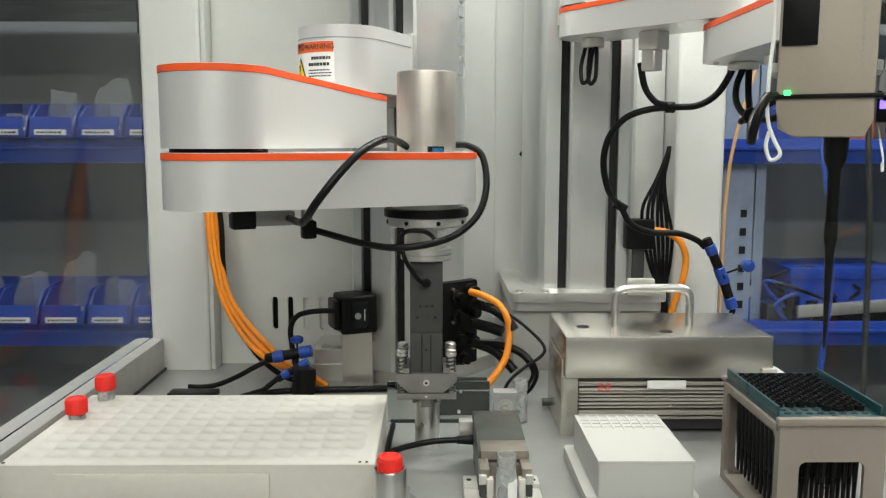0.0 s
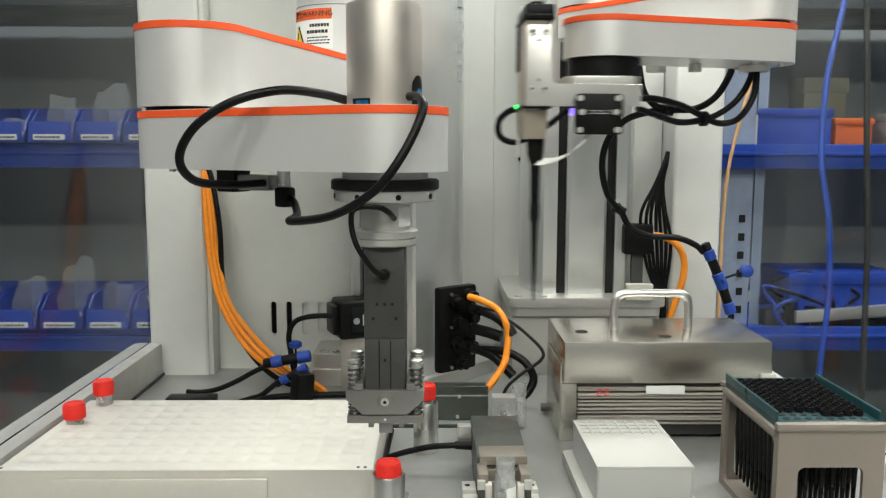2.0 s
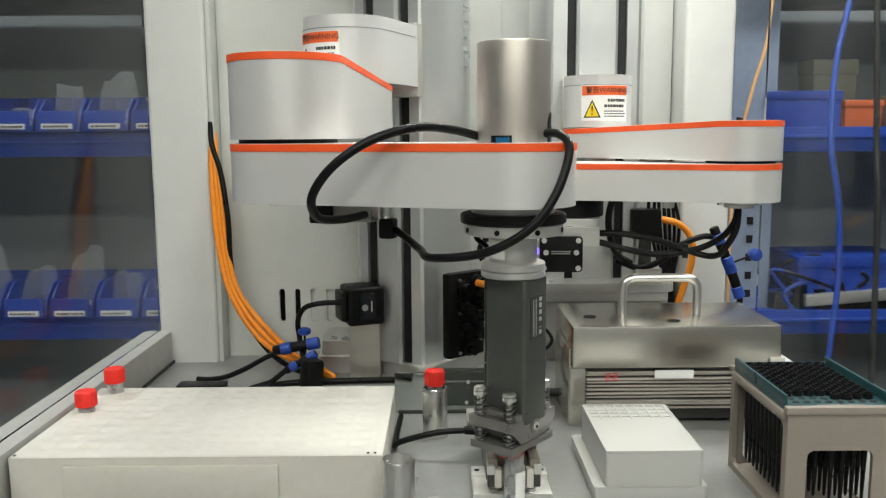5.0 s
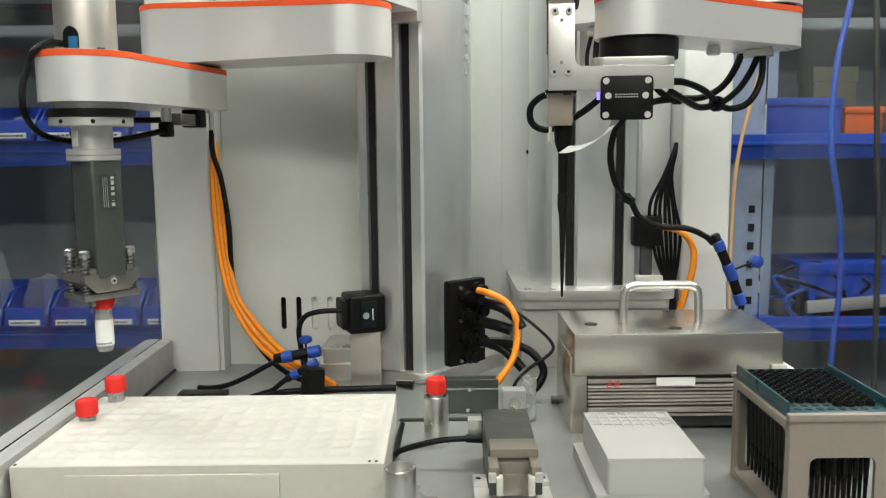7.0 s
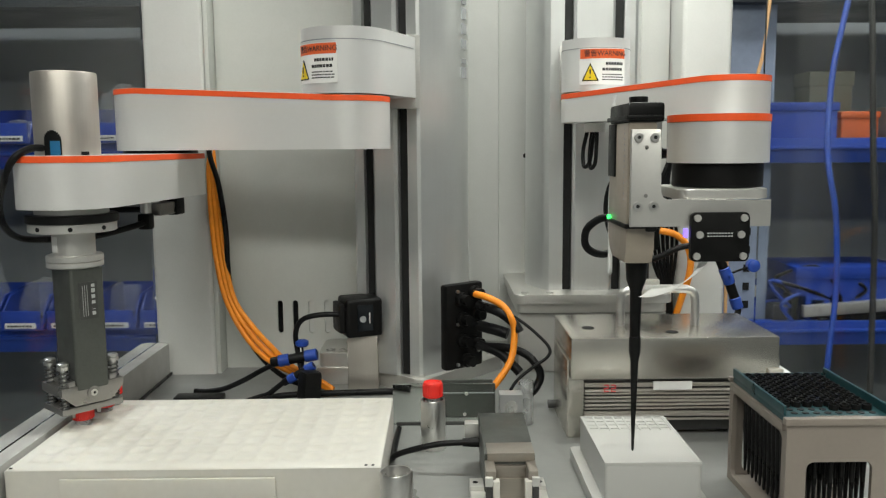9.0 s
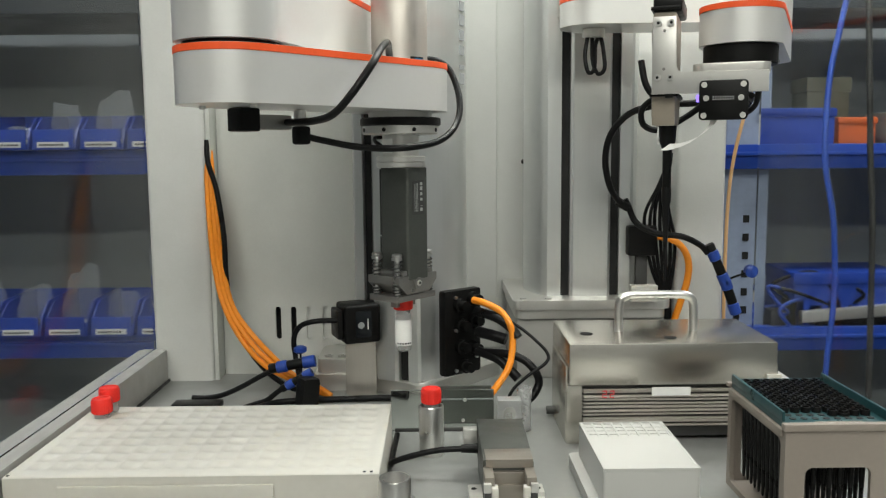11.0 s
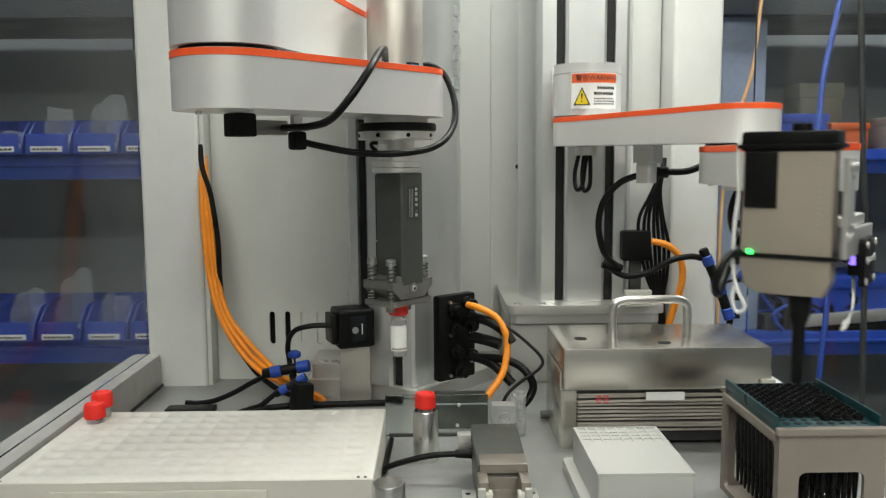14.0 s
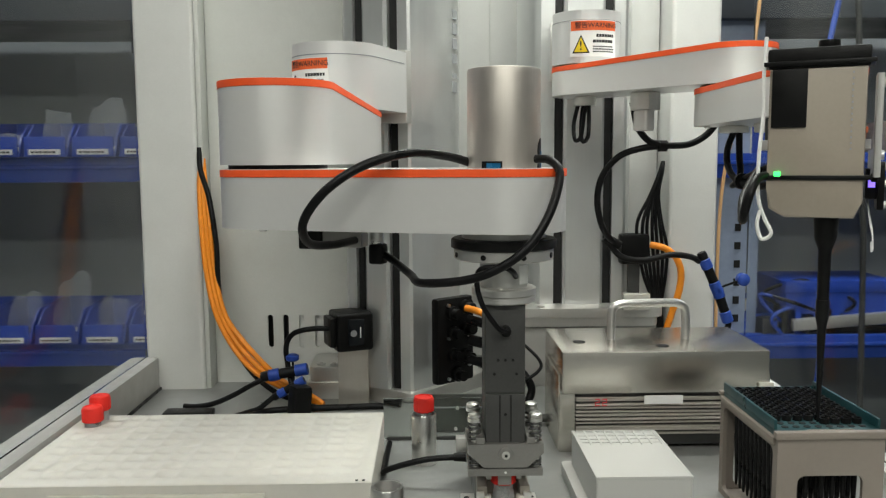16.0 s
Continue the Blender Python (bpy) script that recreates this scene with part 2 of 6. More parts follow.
def add_tube(bm, pts, r, seg=10, n=8):
    path = smooth_path(pts, n)
    up, rings = Vector((0.13, 0.21, 0.97)), []
    for i, p in enumerate(path):
        d = (path[min(i + 1, len(path) - 1)] - path[max(i - 1, 0)]).normalized()
        a = d.cross(up)
        a = (a if a.length > 1e-4 else d.cross(Vector((1, 0, 0)))).normalized()
        b = a.cross(d)
        up = b
        rings.append([bm.verts.new(p + r * (a * math.cos(2 * math.pi * k / seg) + b * math.sin(2 * math.pi * k / seg))) for k in range(seg)])
    for A, B in zip(rings, rings[1:]):
        for k in range(seg):
            bm.faces.new((A[k], A[(k + 1) % seg], B[(k + 1) % seg], B[k]))
    bm.faces.new(list(reversed(rings[0])))
    bm.faces.new(rings[-1])
    return bm


def add_helix(bm, x, y, z0, z1, r, wire, turns, seg=6):
    n = int(turns * 14)
    pts = [(x + r * math.cos(i * turns * 2 * math.pi / n), y + r * math.sin(i * turns * 2 * math.pi / n), z0 + (z1 - z0) * i / n) for i in range(n + 1)]
    return add_tube(bm, pts, wire, seg, 1)


def mesh_of(name, bm, mat, smooth=40):
    bmesh.ops.recalc_face_normals(bm, faces=bm.faces)
    me = bpy.data.meshes.new(name)
    if smooth:
        for f in bm.faces:
            f.smooth = True
        for e in bm.edges:
            e.smooth = len(e.link_faces) == 2 and e.calc_face_angle(0) < radians(smooth)
    bm.to_mesh(me)
    bm.free()
    me.materials.append(mat)
    return me


def part(name, bm, mat, parent, label="", at=None, smooth=40):
    ob = new(name, mesh_of(name, bm, mat, smooth))
    if parent is not None:
        ob.parent = parent
    if at is not None:
        ob.matrix_basis = at
    if label:
        tagged(ob, label)
    return ob


def thing(name, x, y, z, label, category, group="", rz=0, kind=""):
    ob = new(name)
    ob.empty_display_size = 0.02
    ob.matrix_basis = pose(x, y, z, 0, 0, rz)
    return tagged(ob, label, category, group, kind)


def structure(name, bm, mat, label, smooth=40):
    return tagged(part(name, bm, mat, None, "", None, smooth), label, "", "", "structure")


def text_mesh(words, size, mat, parent, m, bend=None, align="CENTER", name="lettering"):
    """Flat writing in the built-in font; bend moves each point to its place on a curved face."""
    cu = bpy.data.curves.new(name, "FONT")
    cu.body, cu.size, cu.align_x, cu.align_y = words, size, align, "CENTER"
    cu.extrude = 0.0002
    tmp = new(name, cu)
    dg = bpy.context.evaluated_depsgraph_get()
    me = bpy.data.meshes.new_from_object(tmp.evaluated_get(dg))
    bpy.data.objects.remove(tmp)
    for v in me.vertices:
        v.co = m @ v.co
        if bend:
            v.co = bend(v.co)
    me.materials.clear()
    me.materials.append(mat)
    ob = new(name, me)
    ob.parent = parent
    return ob


# ---- the cabinet and the room ----
REAR = 1.36
structure("floor", add_box(bm_new(), -4, 4, -3, 3.4, -0.95, -0.9), ROOM_FLOOR, "grey vinyl floor of the workshop")
structure("wall_north", add_box(bm_new(), -4, 4, 2.72, 2.82, -0.9, 1.9), BACK_WALL, "plain grey painted workshop wall behind the shelves")
structure("wall_south", add_box(bm_new(), -4, 4, -3, -2.9, -0.9, 1.9), ROOM_WALL, "plain grey painted workshop wall")
structure("wall_west", add_box(bm_new(), -3.4, -3.3, -2.9, 2.72, -0.9, 1.9), ROOM_WALL, "plain grey painted workshop wall")
structure("wall_east", add_box(bm_new(), 3.3, 3.4, -2.9, 2.72, -0.9, 1.9), ROOM_WALL, "plain grey painted workshop wall")
structure("ceiling", add_box(bm_new(), -4, 4, -3, 3.4, 1.9, 2.0), ROOM_WALL, "plain pale workshop ceiling")
# housings for the added ceiling lamps, all out of view
for lx, ly, w in ((-0.6, -0.35, 1.2), (0.9, -0.35, 1.2), (0.1, -1.7, 2.4), (1.75, 1.75, 1.2), (-1.6, 1.75, 1.2)):
    lamp = thing("ceiling_light", lx, ly, 1.8, "unseen white ceiling light with glowing diffuser, added to light the room", "ceiling light", "ceiling lights")
    part("housing", add_box(bm_new(), -w / 2 - 0.02, w / 2 + 0.02, -0.17, 0.17, 0.02, 0.1, 0.005), CABINET_WHITE, lamp)
    part("diffuser", add_box(bm_new(), -w / 2, w / 2, -0.15, 0.15, 0.005, 0.018), WHITE_GLOW, lamp, "glowing white diffuser")

deck = structure("worktop", add_box(bm_new(), -0.43, 0.47, 0.1, REAR, -0.03, 0.0, 0.002), TABLE_GREY, "light grey metal deck of the robot cabinet")
bm = bm_new()
add_box(bm, -0.42, 0.46, 0.12, REAR - 0.02, -0.88, -0.03, 0.004)
structure("cabinet_base", bm, CABINET_GREY, "grey metal base cabinet under the deck")
structure("wall_back", add_box(bm_new(), -0.31, 0.43, REAR - 0.02, REAR, 0.0, 1.05, 0.001), CABINET_WHITE, "pale grey painted rear wall of the cabinet")

# back panel beside the left column, with vent slots cut through
slots = [(-0.2265, 0.008), (-0.2045, 0.008), (-0.182, 0.008), (-0.159, 0.008)]
xs = [-0.305] + [v for c, w in slots for v in (c - w / 2, c + w / 2)] + [-0.09]
panel = structure("back_panel", add_box(bm_new(), -0.305, -0.09, 1.19, 1.196, 0.098, 1.05), CABINET_GREY, "grey painted back panel with four vent slots")
part("lower_strip", add_box(bm_new(), -0.305, -0.09, 1.19, 1.196, 0.0, 0.05), CABINET_GREY, panel)
for i in range(0, len(xs), 2):
    part("slat", add_box(bm_new(), xs[i], xs[i + 1], 1.19, 1.196, 0.05, 0.098), CABINET_GREY, panel)
for c, w in slots:
    # round ends of each slot: small fillets in the four corners
    for zc, sz in ((0.054, -1), (0.094, 1)):
        for sx in (-1, 1):
            arc = [(c + sx * 0.004 * math.cos(radians(a)), zc + sz * 0.004 * math.sin(radians(a))) for a in range(0, 91, 15)] + [(c + sx * 0.004, zc + sz * 0.004)]
            part("slot_fillet", add_prism(bm_new(), arc, -1.196, -1.19, 0, pose(0, 0, 0, 90)), CABINET_GREY, panel)
# black sheet paints the shade seen through the two left slots
structure("slot_backing", add_box(bm_new(), -0.236, -0.195, 1.21, 1.212, 0.03, 0.11), BLACK_MATT, "black sheet standing in for the dark gap behind the vent slots")
structure("slot_backing", add_box(bm_new(), -0.19, -0.15, 1.1965, 1.1985, 0.03, 0.11), CABINET_WHITE, "grey sheet behind the vent slots")

bm = bm_new()
add_prism(bm, round_rect(-0.393, -0.312, 1.155, 1.24, 0.006), 0.0, 1.05)
structure("cabinet_post_left", bm, CABINET_WHITE, "white powder-coated square post of the cabinet")
structure("post_trim", add_box(bm_new(), -0.3115, -0.3055, 1.158, 1.19, 0.0, 1.05, 0.001), CABINET_GREY, "thin grey edge strip beside the post")
bm = bm_new()
add_prism(bm, round_rect(0.3395, 0.4085, 1.18, 1.26, 0.006), 0.0, 1.05)
structure("cabinet_post_right", bm, CABINET_WHITE, "white powder-coated square post of the cabinet")
structure("back_panel_right", add_box(bm_new(), 0.286, 0.338, 1.24, 1.25, 0.0, 1.05, 0.001), CABINET_WHITE, "white painted panel beside the post")
# left rail is white; its dim inner face is put into the colour
structure("side_rail_left", add_prism(bm_new(), round_rect(-0.415, -0.376, 0.12, 1.155, 0.004), 0.0, 0.046, 0.003), SHADED_COAT, "white side rail holding the clear pane, its coat darkened for shade")
structure("side_gasket", add_box(bm_new(), -0.376, -0.3735, 0.12, 1.155, 0.0, 0.004, 0.0008), BLACK_RUBBER, "black rubber gasket along the deck edge")
structure("side_rail_right", add_prism(bm_new(), round_rect(0.44, 0.47, 0.12, 1.18, 0.004), 0.0, 0.014, 0.003), CABINET_WHITE, "white side rail holding the clear pane")
for nm, x0, y1 in (("window_1", -0.396, 1.155), ("window_2", 0.452, 1.18)):
    ob = structure(nm, add_box(bm_new(), x0, x0 + 0.004, 0.35, y1, 0.0465 if x0 < 0 else 0.0145, 1.05), GLASS, "clear acrylic side pane of the cabinet")
    ob.visible_shadow = False
structure("cabinet_roof", add_box(bm_new(), -0.43, 0.47, 0.95, REAR, 1.05, 1.08, 0.002), CABINET_WHITE, "white sheet roof over the rear of the cabinet")
strip = thing("strip_light", 0.21, 1.0, 1.03, "white strip light under the cabinet roof", "strip light")
part("housing", add_box(bm_new(), -0.26, 0.26, -0.03, 0.03, 0.0, 0.019, 0.003), CABINET_WHITE, strip)
bolt = thing("wall_bolt", 0.1408, REAR - 0.021, 0.3, "small dark bolt head in the rear wall", "bolt")
part("head", add_cyl(bm_new(), 0, 0, 0, 0.004, 0.004, seg=12, m=pose(0, 0, 0, 90)), BLACK_PLASTIC, bolt)
seam = structure("panel_seam", add_box(bm_new(), 0.098, 0.101, REAR - 0.024, REAR - 0.0205, 0.0, 1.05), CABINET_GREY, "thin vertical seam strip of the rear wall")

# ---- the shelving behind the cabinet ----
SY = 2.2
for nm, z in (("upper", 0.3), ("lower", -0.19)):
    rack = thing("shelf", 0, SY, z, "blue enamelled steel shelf with lipped front beam", "shelf", "shelves")
    part("beam", add_box(bm_new(), -2.2, 2.2, 0, 0.04, -0.035, 0.03, 0.004), SHELF_BLUE, rack)
    part("beam_lip", add_box(bm_new(), -2.2, 2.2, -0.012, 0.0, 0.0, 0.01, 0.003), SHELF_BLUE, rack)
    part("board", add_box(bm_new(), -2.2, 2.2, 0.04, 0.48, 0.0, 0.02), SHELF_BLUE, rack)
rack = thing("shelf", 0, SY, 0.722, "dark slate steel shelf above the bins", "shelf", "shelves")
part("beam", add_box(bm_new(), -2.2, 2.2, 0, 0.04, -0.045, 0.05, 0.004), SLATE, rack)
part("board", add_box(bm_new(), -2.2, 2.2, 0.0402, 0.48, -0.03, -0.01), SLATE, rack)
part("back_sheet", add_box(bm_new(), -2.2, 2.2, 0.04, 0.05, 0.0, 0.35), SLATE, rack)
for x in (-2.2, -0.5, 0.84, 2.2):
    up = thing("shelf_upright", x, SY, -0.9, "blue perforated steel shelf upright standing on the floor", "upright", "shelf uprights")
    bm = bm_new()
    add_box(bm, -0.06, 0.06, 0.045, 0.1, 0, 2.3, 0.004)
    part("post", bm, UPRIGHT, up)
    for k in range(9):
        part("slot", add_box(bm_new(), -0.008, 0.008, 0.042, 0.046, 0.62 + 0.05 * k, 0.64 + 0.05 * k), BLACK_MATT, up)


def bag_mesh(seed, w, h):
    """A crumpled pouch, full below and flat towards the seal strip at its top."""
    bm = bm_new()
    lean = 0.18 * noise.noise(Vector((seed * 2.1, 0.4, 0.7)))
    nx, ny = 12, 16
    for side in (-1, 1):
        grid = []
        for jy in range(ny + 1):
            f = jy / ny
            row = []
            for ix in range(nx + 1):
                u = ix / nx * 2 - 1
                wide = w * (0.5 - 0.2 * f ** 1.6 + 0.08 * noise.noise(Vector((seed * 1.7, f * 3, side * 0.3))))
                belly = (0.03 * (1 - f) ** 0.8 + 0.001) * (1 - u * u)
                fold = 0.0055 * noise.noise(Vector((u * 2.6, f * 4.5 + side * 9, seed * 3.7))) + 0.003 * noise.noise(Vector((u * 6, f * 9 + side * 5, seed)))
                row.append(bm.verts.new((u * wide + lean * f * h, side * (belly + 0.0004) + fold * (1 - u * u), f * h * (1 + u * lean + 0.14 * noise.noise(Vector((u * 1.6, seed * 2.3, 0.5)))))))
            grid.append(row)
        for jy in range(ny):
            for ix in range(nx):
                bm.faces.new((grid[jy][ix], grid[jy][ix + 1], grid[jy + 1][ix + 1], grid[jy + 1][ix]))
        if side == -1:
            top = [v.co.copy() for v in grid[-1]]
    # seal strip along the top edge
    lo = [bm.verts.new(p + Vector((0, -0.0006, -0.006))) for p in top]
    hi = [bm.verts.new(p + Vector((0, -0.0006, 0.0))) for p in top]
    for a in range(nx):
        bm.faces.new((lo[a], lo[a + 1], hi[a + 1], hi[a]))
    return bm


def storage_bin(x, z, kind, seed):
    b = thing("storage_bin", x, SY - 0.03, z, "blue open-fronted plastic storage bin with white label on shelf", "storage bin", "storage bins")
    bm = bm_new()
    side = [(0, 0), (0.02, 0.05), (0.06, 0.085), (0.22, 0.095), (0.22, 0)]
    for sx in (-0.056, 0.052):
        lo = [bm.verts.new((sx, y, zz)) for y, zz in side]
        hi = [bm.verts.new((sx + 0.004, y, zz)) for y, zz in side]
        n = len(side)
        for i in range(n):
            bm.faces.new((lo[i], lo[(i + 1) % n], hi[(i + 1) % n], hi[i]))
        bm.faces.new(lo)
        bm.faces.new(hi)
    add_box(bm, -0.052, 0.052, 0, 0.22, 0, 0.004)
    add_box(bm, -0.052, 0.052, -0.002, 0.003, 0.0, 0.052, 0.001)
    add_box(bm, -0.052, 0.052, 0.216, 0.22, 0.004, 0.095)
    part("tub", bm, BIN_BLUE, b)
    part("label", add_box(bm_new(), -0.04, 0.04, -0.005, -0.0025, 0.006, 0.02), LABEL_WHITE, b, "white paper label")
    bars = bm_new()
    r = random.Random(seed)
    u = -0.034
    while u < 0.03:
        w = r.uniform(0.004, 0.009)
        add_box(bars, u, u + w, -0.0062, -0.0052, 0.010, 0.015)
        u += w + 0.003
    part("print", bars, LABEL_INK, b, "unreadable black print")
    if kind:
        g = thing("plastic_bag", x, SY + 0.07, z + 0.0045, "crumpled clear plastic bag of small parts in a bin", "plastic bag", "plastic bags")
        part("film", bag_mesh(seed, 0.105 + 0.03 * r.random(), kind), BAG, g)
        bm = bm_new()
        for k in range(14):
            add_box(bm, -0.004, 0.004, -0.004, 0.004, -0.004, 0.004, 0, 2, pose(r.uniform(-0.025, 0.025), r.uniform(-0.015, 0.015), 0.012 + r.uniform(0, 0.012), r.uniform(0, 90), r.uniform(0, 90), 0))
        part("small_parts", bm, DARK_ANOD if seed % 2 else MACHINED, g, "loose small metal parts")


k = 0
for z, hs in ((0.331, (0.1, 0.08, 0.09, 0.06, 0.12, 0.14, 0.09)), (-0.159, (0.13, 0.17, 0.19, 0.12, 0.16, 0.1, 0.12))):
    for i, h in enumerate(hs):
        k += 1
        storage_bin(-1.47 + i * 0.122, z, h, k)


def shelf_case(name, x, y, z, w, d, h, mat, label, category):
    c = thing(name, x, y, z, label, category)
    part("body", add_box(bm_new(), -w / 2, w / 2, -d / 2, d / 2, 0, h, 0.006), mat, c)
    part("lid", add_box(bm_new(), -w / 2 - 0.004, w / 2 + 0.004, -d / 2 - 0.004, d / 2 + 0.004, h * 0.8, h + 0.004, 0.006), mat, c)
    return c


c = shelf_case("instrument_case", 1.33, SY + 0.12, 0.321, 0.17, 0.2, 0.09, TRAY_WHITE, "pale cream plastic instrument case on the shelf", "case")
part("name_plate", add_box(bm_new(), -0.04, 0.05, -0.108, -0.1045, 0.012, 0.034), BLACK_PLASTIC, c, "black plate with unreadable print")
shelf_case("parts_box", 1.13, SY + 0.1, 0.321, 0.1, 0.12, 0.075, material("orange_box_plastic", (0.6, 0.12, 0.03), 0.5), "small orange plastic parts box on the shelf", "box")
shelf_case("parts_box", 1.0, SY + 0.1, 0.321, 0.09, 0.1, 0.02, LABEL_ORANGE, "flat orange plastic box on the shelf", "box")
shelf_case("metal_case", 1.1, SY + 0.2, 0.321, 0.12, 0.1, 0.19, material("olive_metal_case", (0.2, 0.21, 0.16), 0.5), "olive grey metal case on the shelf", "case")
shelf_case("blue_tub", 1.12, SY + 0.12, -0.169, 0.3, 0.2, 0.15, BIN_BLUE, "blue plastic tub on the lower shelf", "tub")
shelf_case("blue_tub", 0.97, SY + 0.14, 0.321, 0.2, 0.2, 0.1, BIN_BLUE, "blue plastic tub on the upper shelf", "tub")
bar = thing("metal_bar", 1.13, SY + 0.02, -0.169, "grey aluminium profile lying on the shelf", "bar")
part("profile", add_box(bm_new(), -0.14, 0.17, -0.015, 0.02, 0.028, 0.06, 0.003, m=pose(0, 0, 0, 0, -4)), MACHINED, bar)
part("foot", add_box(bm_new(), -0.1, 0.14, -0.01, 0.01, 0.0, 0.03), BLACK_PLASTIC, bar)
clut = thing("cable_heap", 0.99, SY + 0.05, -0.169, "heap of dark cables and small electronics on the shelf", "cables")
rnd = random.Random(4)
for j in range(9):
    pts = [(rnd.uniform(-0.1, 0.2), rnd.uniform(-0.05, 0.06), rnd.uniform(0.01, 0.15)) for _ in range(5)]
    pts[0] = (pts[0][0], pts[0][1], 0.004)
    part("cable", add_tube(bm_new(), pts, 0.005, 8), BLACK_RUBBER if j % 3 else SHELF_BLUE, clut)
for j in range(5):
    bx = -0.08 + j * 0.05
    part("module", add_box(bm_new(), bx, bx + 0.04, -0.03, 0.03, 0.0, 0.05 + 0.03 * rnd.random(), 0.003), BLACK_PLASTIC if j % 2 else DARK_ANOD, clut)
lump = thing("black_bag", 1.33, SY - 0.25, -0.9, "crumpled black bag on a floor box behind the cabinet", "bag")
part("box", add_box(bm_new(), -0.2, 0.2, -0.15, 0.15, 0, 0.5, 0.01), DARK_ANOD, lump)
bm = bag_mesh(7, 0.4, 0.26)
bmesh.ops.translate(bm, verts=bm.verts, vec=(0, 0, 0.5))
part("film", bm, BLACK_RUBBER, lump)


def hanging_hose(name, pts, r, mat, label):
    h = thing(name, *pts[-1], label, "hose")
    e = Vector(pts[-1])
    part("hose", add_tube(bm_new(), [Vector(p) - e for p in pts], r, 10), mat, h)


hanging_hose("air_hose", [(0.66, 1.34, 0.62), (0.635, 1.335, 0.5), (0.62, 1.33, 0.42), (0.614, 1.32, 0.3), (0.632, 1.32, 0.2), (0.638, 1.32, 0.08), (0.625, 1.31, -0.05), (0.62, 1.31, -0.3), (0.62, 1.31, -0.9)], 0.0046, BLUE_PLASTIC, "blue air hose hanging behind the clear pane")
hanging_hose("air_hose", [(0.51, 1.29, 0.62), (0.495, 1.29, 0.46), (0.475, 1.29, 0.38), (0.452, 1.285, 0.27), (0.446, 1.28, 0.1), (0.45, 1.28, -0.2), (0.45, 1.28, -0.9)], 0.0028, material("peach_hose", (0.7, 0.42, 0.2), 0.4), "thin pale orange air hose hanging by the pane")
hanging_hose("floor_rod", [(0.86, 1.7, 0.7), (0.885, 1.7, 0.3), (0.9, 1.7, 0.05), (0.92, 1.7, -0.9)], 0.0062, DARK_ANOD, "dark grey rod leaning behind the cabinet")


# ---- the robot arms ----
def ring_at(R, base, z0):
    """Wraps a flat label (u, depth, v) round a vertical axis."""
    return lambda p: Vector((( R + p.y) * math.cos(base + p.x / R), (R + p.y) * math.sin(base + p.x / R), z0 + p.z))


def curved_sheet(R, base, u0, u1, v0, v1, lift, n=10):
    bm = bm_new()
    for a in range(n):
        f, g = u0 + (u1 - u0) * a / n, u0 + (u1 - u0) * (a + 1) / n
        q = [(f, v0), (g, v0), (g, v1), (f, v1)]
        inn = [bm.verts.new(((R - 0.0004) * math.cos(base + u / R), (R - 0.0004) * math.sin(base + u / R), v)) for u, v in q]
        out = [bm.verts.new(((R + lift) * math.cos(base + u / R), (R + lift) * math.sin(base + u / R), v)) for u, v in q]
        bm.faces.new(out)
        bm.faces.new(list(reversed(inn)))
        for i in range(4):
            if (i == 1 and a < n - 1) or (i == 3 and a):
                continue
            bm.faces.new((inn[i], inn[(i + 1) % 4], out[(i + 1) % 4], out[i]))
    bmesh.ops.remove_doubles(bm, verts=bm.verts, dist=1e-6)
    return bm


def warning_label(parent, R, base, zc, s):
    lab = part("warning_label", curved_sheet(R, base, -0.029 * s, 0.029 * s, zc - 0.021 * s, zc + 0.021 * s, 0.0004), LABEL_WHITE, parent, "white and orange warning sticker with yellow triangle")
    part("orange_band", curved_sheet(R, base, -0.028 * s, 0.028 * s, zc + 0.009 * s, zc + 0.02 * s, 0.0008), LABEL_ORANGE, lab)
    flat = pose(0, 0, 0, 90)
    wrap = ring_at(R + 0.0009, base, zc)
    text_mesh("\u8b66\u544aWARNING", 0.0078 * s, LABEL_INK, lab, Matrix.Translation((0.003 * s, 0, 0.0145 * s)) @ flat, wrap)
    tri = [(-0.026, -0.017), (-0.006, -0.017), (-0.016, 0.004)]
    inn = [(-0.0238, -0.0157), (-0.0082, -0.0157), (-0.016, 0.0012)]
    for nm, poly, mat, lift in (("triangle_edge", tri, LABEL_INK, 0.0009), ("triangle", inn, LABEL_YELLOW, 0.0012)):
        bm = bm_new()
        lo = [bm.verts.new(wrap(Vector((x * s, 0, z * s)))) for x, z in poly]
        hi = [bm.verts.new(wrap(Vector((x * s, lift, z * s)))) for x, z in poly]
        bm.faces.new(hi)
        bm.faces.new(lo)
        for i in range(3):
            bm.faces.new((lo[i], lo[(i + 1) % 3], hi[(i + 1) % 3], hi[i]))
        part(nm, bm, mat, lab)
    text_mesh("!", 0.015 * s, LABEL_INK, lab, Matrix.Translation((-0.016 * s, 0.0014, -0.009 * s)) @ flat, wrap)
    bars = bm_new()
    rows = ((0.003, 0.004, 0.0032), (-0.0035, 0.0, 0.0032), (-0.0095, 0.0, 0.0012), (-0.0125, 0.0, 0.0012), (-0.0155, 0.0, 0.0012))
    r = random.Random(3)
    for v, ind, h in rows:
        u = -0.002 + ind
        while u < 0.024:
            w = r.uniform(0.002, 0.0036)
            tmp = curved_sheet(R, base, u * s, (u + w) * s, zc + (v - h / 2) * s, zc + (v + h / 2) * s, 0.0008, 1)
            me = bpy.data.meshes.new("tmp")
            tmp.to_mesh(me)
            tmp.free()
            bars.from_mesh(me)
            bpy.data.meshes.remove(me)
            u += w + 0.0008
    part("small_print", bars, LABEL_INK, lab, "unreadable black print")


